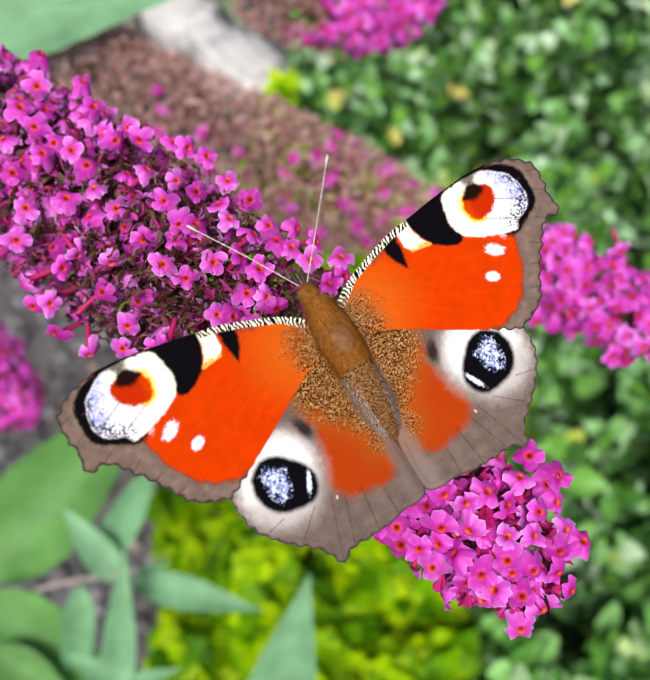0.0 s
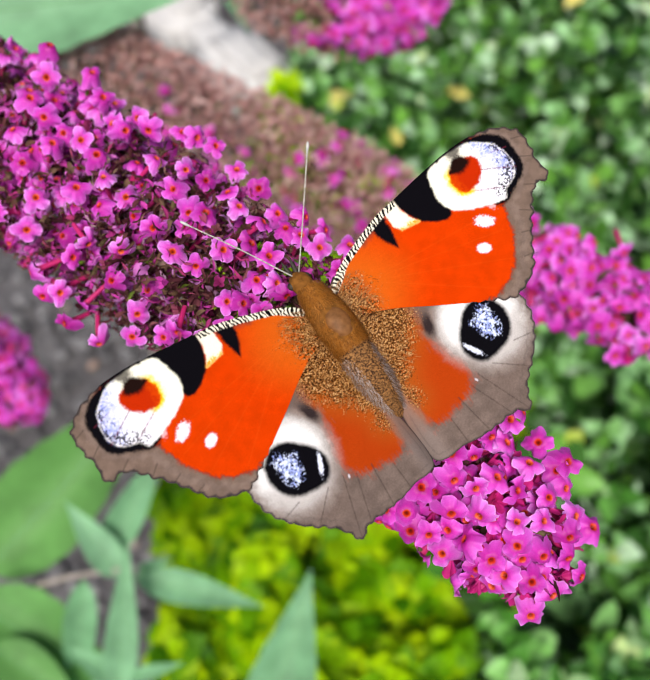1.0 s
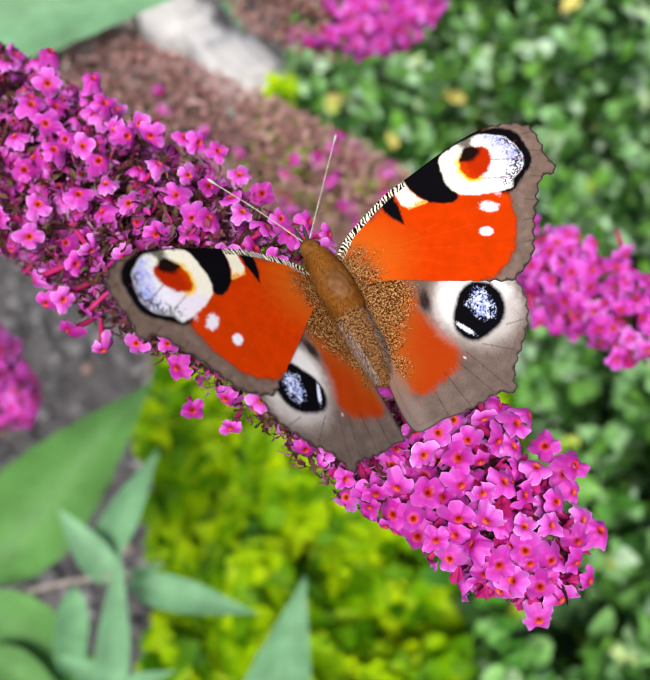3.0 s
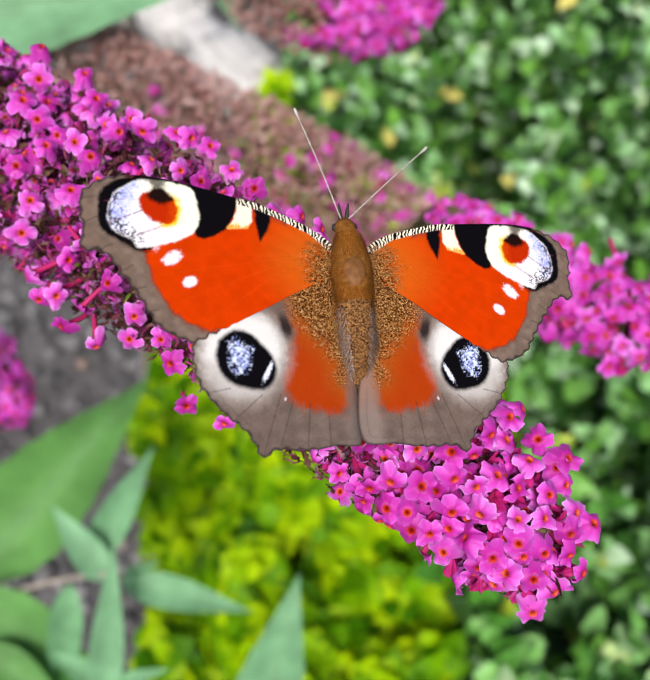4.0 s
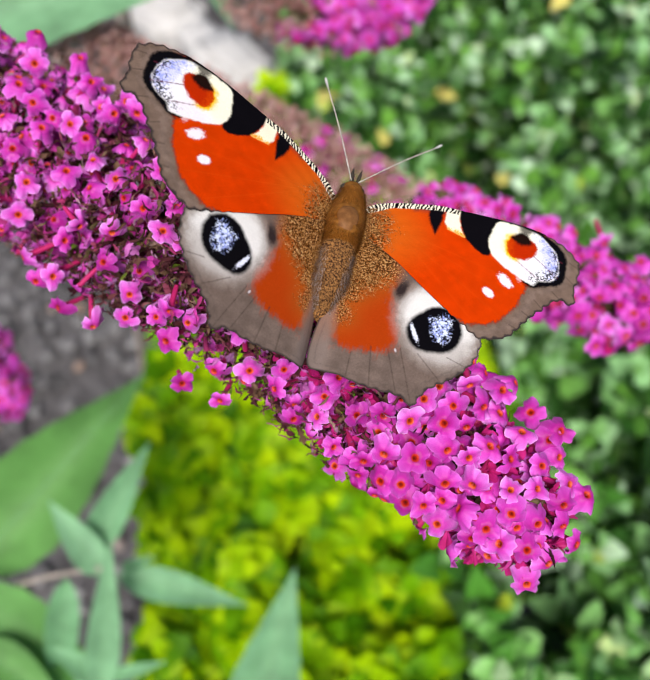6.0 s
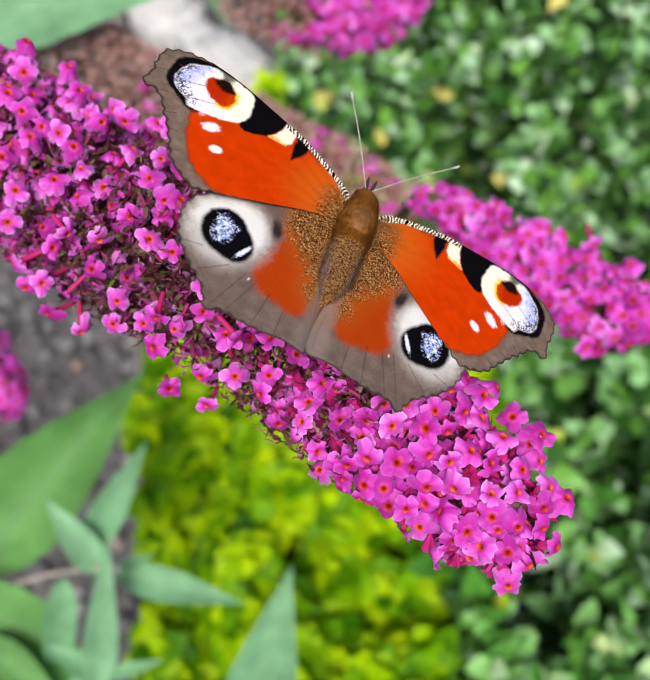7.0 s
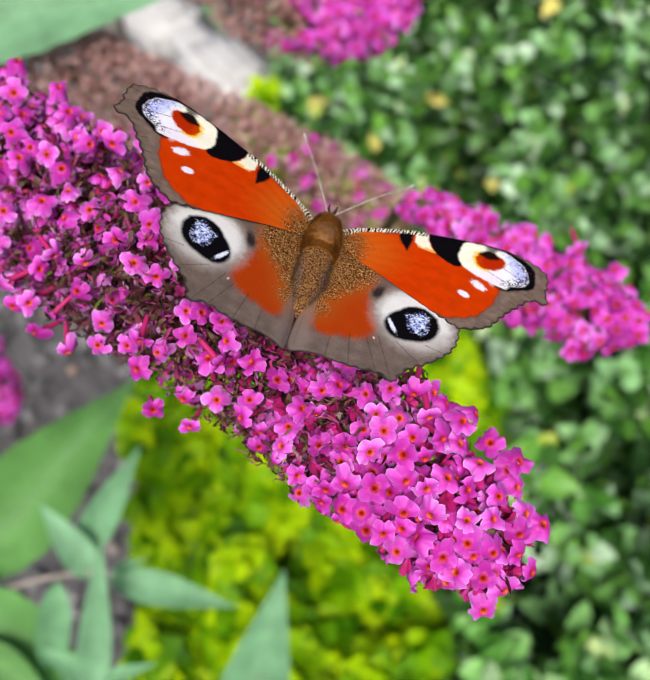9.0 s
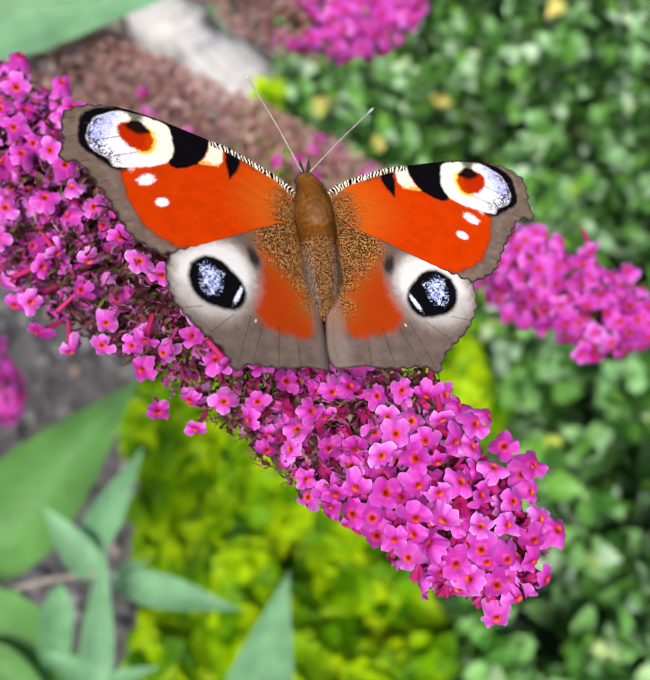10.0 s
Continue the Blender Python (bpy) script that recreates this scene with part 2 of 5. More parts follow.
def facing(place, way, spin=0.0, size=1.0):
    """A pose at place whose z points along way."""
    q = Vector(way).normalized().to_track_quat("Z", "Y").to_matrix().to_4x4()
    return Matrix.Translation(place) @ q @ Matrix.Rotation(spin, 4, "Z") @ Matrix.Scale(size, 4)


VIEW = pose(0.00230, -0.05840, 1.04828, 35.70, -1.14, -0.51)


def sight(across, down, d):
    """The place d metres deep in the bed's main line of sight, by its bearing."""
    return VIEW @ Vector(((across - 749) / 1951.4 * d, (784 - down) / 1951.4 * d, -d))


# ---- ground ----
def ground():
    n = 60
    verts, faces = [], []
    xs = [-120, -40, -12, -4] + [-1.5 + 3.5 * i / n for i in range(n + 1)] + [5, 14, 45, 120]
    ys = [-120, -40, -12, -4] + [-0.9 + 3.5 * i / n for i in range(n + 1)] + [5, 14, 45, 120]
    for y in ys:
        for x in xs:
            near = 1.0 if abs(x) < 3 and abs(y) < 4 else 0.0
            verts.append((x, y, near * 0.012 * noise.noise((x * 6, y * 6, 0))))
    w = len(xs)
    for j in range(len(ys) - 1):
        for i in range(w - 1):
            faces.append((j * w + i, j * w + i + 1, (j + 1) * w + i + 1, (j + 1) * w + i))
    ob = new("ground", mesh_of("ground", verts, faces, [EARTH]))
    return tagged(ob, "grey-brown gravelly garden earth with small pebbles", "ground", kind="structure")


ground()


def pebble_kinds():
    kinds = []
    for k in range(4):
        bm = bmesh.new()
        bmesh.ops.create_icosphere(bm, subdivisions=1, radius=1.0)
        for v in bm.verts:
            v.co *= 1 + 0.3 * noise.noise(v.co * 1.3 + Vector((k * 7, 0, 0)))
            v.co.z *= 0.6
        kinds.append((np.array([v.co[:] for v in bm.verts]), [tuple(v.index for v in f.verts) for f in bm.faces]))
        bm.free()
    return kinds


def gravel():
    rnd = random.Random(5)
    kinds, items = pebble_kinds(), []
    for _ in range(5200):
        x, y = rnd.gauss(-0.32, 0.4), rnd.gauss(0.85, 0.6)
        v, f = rnd.choice(kinds)
        s = rnd.choice((0.004, 0.006, 0.009, 0.013)) * rnd.uniform(0.7, 1.3)
        m = pose(x, y, s * 0.3 + 0.004, rnd.uniform(-20, 20), rnd.uniform(-20, 20), rnd.uniform(0, 360)) @ Matrix.Diagonal((s, s * rnd.uniform(0.6, 1), s, 1))
        items.append((v, f, [0] * len(f), np.zeros(len(v)), m))
    top = new("gravel")
    joined("pebbles", items, [PEBBLE], top, rim=False)
    tagged(top, "scattered grey and brown pebbles lying on bare earth", "gravel", kind="stuff")


gravel()


def pale_stone(name, place, size, turn, seed):
    bm = bmesh.new()
    bmesh.ops.create_cube(bm, size=1.0)
    bmesh.ops.bevel(bm, geom=bm.edges[:], offset=0.24, segments=3, affect="EDGES")
    bmesh.ops.subdivide_edges(bm, edges=bm.edges[:], cuts=2, use_grid_fill=True)
    for v in bm.verts:
        v.co = Vector([c * s for c, s in zip(v.co, size)])
        v.co += v.co.normalized() * 0.018 * noise.noise(v.co * 9 + Vector((seed, 0, 0)))
    me = bpy.data.meshes.new(name)
    bm.to_mesh(me)
    bm.free()
    me.materials.append(STONE)
    me.polygons.foreach_set("use_smooth", np.ones(len(me.polygons), dtype=bool))
    ob = new(name, me)
    ob.matrix_world = pose(*place, 0, 0, turn)
    return tagged(ob, "pale grey weathered edging stone lying on the earth", "stone", "edging stones")


pale_stone("edging_stone", (-0.14, 1.245, 0.045), (0.13, 0.28, 0.12), 38, 1)
pale_stone("edging_stone", (-0.285, 1.43, 0.045), (0.12, 0.2, 0.1), 44, 4)


# ---- low shrubs ----
def leaf_shape(length, width, fold=0.15, curl=0.15, rows=4, blunt=0.5, full=1.0):
    """A small oval leaf from its base along y: verts, faces."""
    verts, faces = [], []
    for i in range(rows + 1):
        t = i / rows
        w = width * 0.5 * math.sin(math.pi * t ** blunt) ** full if 0 < t < 1 else width * 0.06
        z = curl * length * (t - t * t) - 0.08 * length * t * t
        for s in (-1, 0, 1):
            verts.append((s * w, t * length, z + abs(s) * w * fold * 2))
    for i in range(rows):
        for s in (0, 1):
            a = i * 3 + s
            faces.append((a, a + 1, a + 4, a + 3))
    return np.array(verts), faces


def inside(poly, x, y):
    hit = False
    for (x0, y0), (x1, y1) in zip(poly, poly[1:] + poly[:1]):
        if (y0 > y) != (y1 > y) and x < (x1 - x0) * (y - y0) / (y1 - y0) + x0:
            hit = not hit
    return hit


def shrub(name, label, poly, height, depth, count, leaf_size, mats, seed, clump, near, blunt, single, lobes=7.0, broad=0.62, flat=0.15, wild=0.42, relief=0.05, hollow=None, thin_front=0.0):
    """A low leafy shrub over an outline: twigs from the ground, sprigs of leaves, an uneven top."""
    rnd = random.Random(seed)
    top = new(name)
    tagged(top, label, "shrub")
    xs, ys = [p[0] for p in poly], [p[1] for p in poly]
    shapes = [leaf_shape(leaf_size * a, leaf_size * b, f, c, 5, blunt, 0.55) for a, b, f, c in
              ((1, broad, 0.1, 0.2), (0.85, broad, 0.2, 0.1), (1.1, broad * 0.95, 0.3, 0.25), (0.7, broad * 0.8, 0.15, 0.3))]
    singles = [mesh_of("leaf", v.tolist(), f, [single]) for v, f in shapes]
    items, nears = [], []
    while len(items) < count:
        x, y = rnd.uniform(min(xs), max(xs)), rnd.uniform(min(ys), max(ys))
        if not inside(poly, x, y):
            continue
        lump = noise.noise((x * lobes, y * lobes, seed)) * 0.6 + noise.noise((x * lobes * 2.7, y * lobes * 2.7, seed + 3)) * 0.4
        z = height + relief * lump - depth * rnd.random() ** 2.0
        if hollow and z > height - 0.2 and noise.noise((x * 9, y * 9, seed + 5)) * 0.6 + noise.noise((x * 22, y * 22, seed + 9)) * 0.6 < hollow + thin_front * (0.13 < y < 0.5 and x > 0.16):
            continue
        tip = Vector((x, y, z))
        axis = Vector((rnd.gauss(0, wild), rnd.gauss(0, wild) - 0.3, 1)).normalized()
        turn = rnd.uniform(0, 6.28)
        for k in range(clump):
            a = turn + k * 2.4
            side = axis.orthogonal().normalized()
            side.rotate(Matrix.Rotation(a, 3, axis))
            lift = flat + 0.75 * k / clump
            out = (side + axis * lift + Vector((0, 0, rnd.uniform(-0.15, 0.15)))).normalized()
            up = (axis - side * 0.4).normalized()
            right = out.cross(up).normalized()
            up = right.cross(out)
            s = rnd.uniform(0.7, 1.15) * (1 - 0.35 * k / clump)
            base = tip + axis * (k / clump - 1) * leaf_size * 0.9
            m = Matrix(((right.x * s, out.x * s, up.x * s, base.x), (right.y * s, out.y * s, up.y * s, base.y), (right.z * s, out.z * s, up.z * s, base.z), (0, 0, 0, 1)))
            kind = rnd.randrange(len(shapes))
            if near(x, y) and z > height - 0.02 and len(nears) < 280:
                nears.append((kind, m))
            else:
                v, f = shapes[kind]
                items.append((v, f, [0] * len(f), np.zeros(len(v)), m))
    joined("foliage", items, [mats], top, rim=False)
    for kind, m in nears:
        attach("leaf", singles[kind], top).matrix_basis = m
    cx, cy = sum(xs) / len(xs), sum(ys) / len(ys)
    for k in range(14):
        x, y = rnd.uniform(min(xs), max(xs)), rnd.uniform(min(ys), max(ys))
        if inside(poly, x, y):
            foot = (cx + (x - cx) * 0.6, cy + (y - cy) * 0.6, -0.01)
            tube_part("twig", [foot, ((foot[0] + x) / 2 + 0.01, (foot[1] + y) / 2, height * 0.5), (x, y, height - depth * 0.5)], [0.006, 0.004, 0.002], TWIG, top, n=4)
    return top


GOLD_LINE = [(-0.093, 0.03), (-0.105, 0.12), (-0.118, 0.2), (-0.138, 0.308), (-0.11, 0.436), (-0.055, 0.70), (-0.03, 0.705),
             (-0.015, 0.6), (0.08, 0.5), (0.158, 0.36), (0.149, 0.277), (0.085, 0.16), (0.102, 0.08), (0.102, 0.0)]
shrub("golden_shrub", "low lime-yellow shrub with small round leaves", GOLD_LINE, 0.46, 0.2, 14500, 0.027, GOLD, 11, 6,
      lambda x, y: 0.1 < y < 0.3, 0.62, GOLD_ONE, 13.0, 0.92, -0.05, 0.3, 0.09, -0.245)
BOX_LINE = [(0.11, -0.1), (0.11, 0.08), (0.095, 0.16), (0.155, 0.28), (0.165, 0.36), (0.09, 0.52), (0.0, 0.61), (-0.02, 0.72),
            (-0.05, 1.15), (0.62, 1.2), (0.55, 0.5), (0.4, -0.1)]
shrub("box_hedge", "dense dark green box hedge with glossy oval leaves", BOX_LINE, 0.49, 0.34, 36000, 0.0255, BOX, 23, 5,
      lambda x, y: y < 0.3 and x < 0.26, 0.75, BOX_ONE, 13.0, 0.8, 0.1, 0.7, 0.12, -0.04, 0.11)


def yellow_leaf(place, size, seed):
    rnd = random.Random(seed)
    top = new("yellow_leaf")
    tagged(top, "withered yellow leaf lying on the green hedge", "leaf", "fallen yellow leaves")
    v, f = leaf_shape(size, size * 0.7, 0.15, 0.2, 5, 0.7)
    attach("blade", mesh_of("blade", v.tolist(), f, [YELLOW]), top)
    top.matrix_world = pose(*place, rnd.uniform(-25, 25), rnd.uniform(-25, 25), rnd.uniform(0, 360))


for i, (a, d, k, s) in enumerate(((760, 235, 0.85, 0.034), (985, 235, 0.85, 0.026), (868, 356, 0.8, 0.02), (1225, 342, 0.81, 0.022),
                                  (1288, 8, 0.95, 0.028), (1368, 905, 0.645, 0.013), (1140, 420, 0.76, 0.02))):
    yellow_leaf(sight(a, d, k * 0.985), s, i)


def fallen_leaf(across, down, size, seed):
    """A small rust-red leaf on the bare earth."""
    a, b = sight(across, down, 0.5), sight(across, down, 1.5)
    p = a.lerp(b, (0.012 - a.z) / (b.z - a.z))
    top = new("fallen_leaf")
    tagged(top, "small rust-red fallen leaf lying on bare earth", "leaf", "fallen red leaves")
    v, f = leaf_shape(size, size * 0.65, 0.3, 0.3, 5, 0.7)
    attach("blade", mesh_of("blade", v.tolist(), f, [RUST]), top)
    top.matrix_world = pose(*p, 0, 0, 57 * seed)


for i, (a, d, s) in enumerate(((268, 1206, 0.026), (262, 1222, 0.018), (148, 1008, 0.02), (160, 1018, 0.014), (300, 1250, 0.013))):
    fallen_leaf(a, d, s, i)


# ---- butterfly bush: long leaves on shoots ----
def blade(base, tip, width, sag, fold, normal, teeth=0.0):
    """A long pointed leaf between two places: verts, faces; normal says which way it faces."""
    base, tip = Vector(base), Vector(tip)
    y = tip - base
    length = y.length
    y.normalize()
    x = y.cross(Vector(normal)).normalized()
    z = x.cross(y)
    rows, verts, faces = 18, [], []
    for i in range(rows + 1):
        t = i / rows
        w = width * 0.5 * (math.sin(math.pi * t ** 0.6) ** 1.05 if 0.01 < t < 0.99 else 0.02)
        for s in (-1, -0.5, 0, 0.5, 1):
            e = 1 + (teeth * (0.06 if i % 2 else -0.04) if abs(s) == 1 else 0)
            verts.append(base + y * length * t + x * w * s * e + z * (abs(s) * w * fold + sag * length * (t - t * t) * 1.6 + 0.02 * width * math.sin(9 * t + s * 2)))
    for i in range(rows):
        for s in range(4):
            a = i * 5 + s
            faces.append((a, a + 1, a + 6, a + 5))
    return verts, faces


def leaf_on(parent, base, tip, width, material, sag=0.08, fold=0.5, label=""):
    view = (VIEW.translation - (base + tip) / 2).normalized()
    v, f = blade(base, tip, width, sag, fold, view + Vector((0.1, -0.1, 0.5)), 0.4)
    leaf = attach("leaf", mesh_of("leaf", v, f, [material]), parent, label)
    mid = [v[i * 5 + 2] + view * 0.0004 for i in range(0, 19, 3)]
    tube_part("rib", mid, [width * 0.008, width * 0.004], RIB, leaf, sides=5, n=2)
    return leaf


def shoot(label, stem, radii, leaves):
    top = new("butterfly_bush_shoot")
    tagged(top, label, "shrub shoot", "shoots of the butterfly bush")
    tube_part("stem", stem, radii, SHOOT, top)
    for (a0, d0, k0), (a1, d1, k1), w, m in leaves:
        leaf_on(top, sight(a0, d0, k0), sight(a1, d1, k1), w / 1951.4 * (k0 + k1) / 2, m)
    return top


def footed(*points):
    """A stem line that rises from the ground below its first place."""
    p = [Vector(q) for q in points]
    foot = Vector((p[0].x - 0.12, p[0].y + 0.05, -0.02))
    return [foot, (foot * 0.4 + p[0] * 0.6) + Vector((-0.02, 0, 0.02))] + p


shoot("grey-green butterfly bush shoot with long pointed leaves", footed(sight(-260, 1440, 0.44), sight(-20, 1372, 0.42), sight(110, 1338, 0.41), sight(250, 1318, 0.40)),
      [0.005, 0.004, 0.0017, 0.0013, 0.0011, 0.0009],
      [((-90, 1330, 0.44), (318, 878, 0.47), 222, LEAF_DEEP), ((180, 1305, 0.41), (330, 1030, 0.43), 80, LEAF), ((222, 1335, 0.405), (92, 1162, 0.40), 76, LEAF),
       ((135, 1345, 0.41), (112, 1640, 0.42), 76, LEAF), ((255, 1338, 0.40), (556, 1408, 0.41), 76, LEAF), ((262, 1322, 0.40), (345, 1296, 0.40), 26, LEAF)])
shoot("upright butterfly bush shoot with narrow pale leaves", footed(sight(195, 1780, 0.44), sight(205, 1640, 0.40), sight(213, 1575, 0.385)), [0.004, 0.003, 0.0025, 0.0012],
      [((214, 1610, 0.385), (238, 1240, 0.37), 78, LEAF), ((240, 1572, 0.385), (368, 1536, 0.38), 36, LEAF), ((212, 1572, 0.385), (95, 1500, 0.38), 56, LEAF),
       ((210, 1580, 0.39), (120, 1640, 0.39), 60, LEAF)])
shoot("low butterfly bush shoot with broad dark green leaves", footed(sight(-330, 1500, 0.42), sight(-110, 1420, 0.40)), [0.004, 0.002, 0.0015],
      [((-130, 1395, 0.41), (250, 1620, 0.42), 190, LEAF_DEEP), ((-80, 1500, 0.40), (150, 1660, 0.40), 110, LEAF_DEEP)])
shoot("butterfly bush shoot with one large pointed leaf", footed(sight(480, 1930, 0.42), sight(540, 1780, 0.40)), [0.004, 0.002, 0.0015],
      [((540, 1780, 0.40), (662, 1318, 0.40), 170, LEAF)])
shoot("high butterfly bush shoot with broad grey-green leaves", footed(sight(300, -330, 0.52), sight(395, -120, 0.44), sight(395, -20, 0.42)), [0.004, 0.003, 0.002, 0.0015],
      [((-230, 58, 0.33), (440, -22, 0.335), 262, LEAF), ((300, -120, 0.44), (-160, 40, 0.46), 260, LEAF_DEEP), ((395, -150, 0.42), (528, 96, 0.43), 62, LEAF)])


# ---- flower spikes ----
def floret_shape(seed, dried=False):
    """A four-lobed trumpet flower of 1 across, opening along z, with its tube: verts, faces, slots, rim."""
    rnd = random.Random(seed)
    n, rings = 40, (0.0, 0.13, 0.22, 0.3, 0.56, 0.82, 1.0)
    squash = rnd.uniform(0.86, 1.0)
    tilt = rnd.uniform(0, 6.28)
    lobes = [rnd.uniform(0.88, 1.08) for _ in range(4)]
    lean = rnd.uniform(-0.6, 0.1)
    bend = [lean + rnd.uniform(-0.7, 0.5) for _ in range(4)]
    wave = rnd.uniform(0, 6.28)
    frill = [0.03 * math.sin(7 * 2 * math.pi * k / n + wave) + 0.03 * math.sin(11 * 2 * math.pi * k / n + 2 * wave) + rnd.uniform(-0.012, 0.012) for k in range(n)]
    verts, rim, faces, slots = [], [], [], []
    for i, r in enumerate(rings):
        for k in range(n):
            w = 2 * math.pi * k / n
            q = int(((w + math.pi / 4) % (2 * math.pi)) / (math.pi / 2)) % 4
            side = (w + math.pi / 4) % (math.pi / 2) - math.pi / 4
            if dried:
                reach = 0.2 * r * (0.7 + 0.5 * math.cos(2 * side))
                z = 0.34 * r + 0.08 * math.sin(3 * w + tilt)
            else:
                # four round, overlapping lobes with clear clefts and a waved rim
                edge = (0.27 * math.cos(side) + math.sqrt(0.235 ** 2 - (0.27 * math.sin(side)) ** 2)) * (1 + (lobes[q] - 1) * math.cos(2 * side))
                reach = r * (0.42 + (edge - 0.42) * r) * (1 + frill[k] * r ** 4)
                lip = max(0.0, r - 0.56) / 0.44
                z = -0.13 * (1 - min(1.0, r / 0.3)) + bend[q] * max(0.0, r * math.cos(side) - 0.3) ** 1.4
                z += lip * lip * (0.07 * math.sin(6 * w + tilt) + 0.05 * math.sin(11 * w + 2 * tilt) - 0.06) - 0.5 * side * side * r * r * 0.35
            verts.append((reach * math.cos(w) * squash, reach * math.sin(w), z))
            rim.append(r)
    for i in range(len(rings) - 1):
        for k in range(n):
            j = (k + 1) % n
            a, b, c2, d = i * n + k, i * n + j, (i + 1) * n + j, (i + 1) * n + k
            faces.append((a, c2, d) if i == 0 else (a, b, c2, d))
            slots.append(0)
    base, m = len(verts), 8
    long = rnd.uniform(0.5, 0.9) if dried else rnd.uniform(1.1, 1.5)
    for z, r in ((-0.02, 0.15), (-0.25 * long, 0.11), (-0.6 * long, 0.1), (-long, 0.085)):
        for k in range(m):
            w = 2 * math.pi * k / m
            verts.append((r * math.cos(w) + 0.05 * z * z * math.cos(tilt), r * math.sin(w) + 0.05 * z * z * math.sin(tilt), z))
            rim.append(0.5)
    for i in range(3):
        for k in range(m):
            j = (k + 1) % m
            faces.append((base + i * m + k, base + (i + 1) * m + k, base + (i + 1) * m + j, base + i * m + j))
            slots.append(1)
    return np.array(verts), faces, slots, np.array(rim)


FLORETS = [floret_shape(s) for s in range(12)]
WITHERED = [floret_shape(s, True) for s in range(40, 44)]
BUDS = [floret_shape(s, True) for s in range(50, 54)]


def shred_shape(seed):
    """A shrivelled, twisted petal, 1 long: verts, faces, slots, rim."""
    rnd = random.Random(seed)
    verts, faces = leaf_shape(1.0, rnd.uniform(0.12, 0.34), rnd.uniform(0.3, 0.8), rnd.uniform(0.2, 0.5), 5, rnd.uniform(0.5, 1.0))
    for p in verts:
        w = p[1] * rnd.uniform(1.0, 2.2)
        p[0], p[2] = p[0] * math.cos(w) - p[2] * math.sin(w), p[0] * math.sin(w) + p[2] * math.cos(w) + rnd.uniform(-0.05, 0.05)
    return verts, faces, [0] * len(faces), np.full(len(verts), 0.5)


SHREDS = [shred_shape(s) for s in range(60, 68)]
FLORET_MESHES = []
for v, f, s, r in FLORETS:
    me = mesh_of("floret", v.tolist(), f, [PETAL, TUBE], s)
    me.attributes.new("rim", "FLOAT", "POINT").data.foreach_set("value", r.astype(np.float32))
    FLORET_MESHES.append(me)


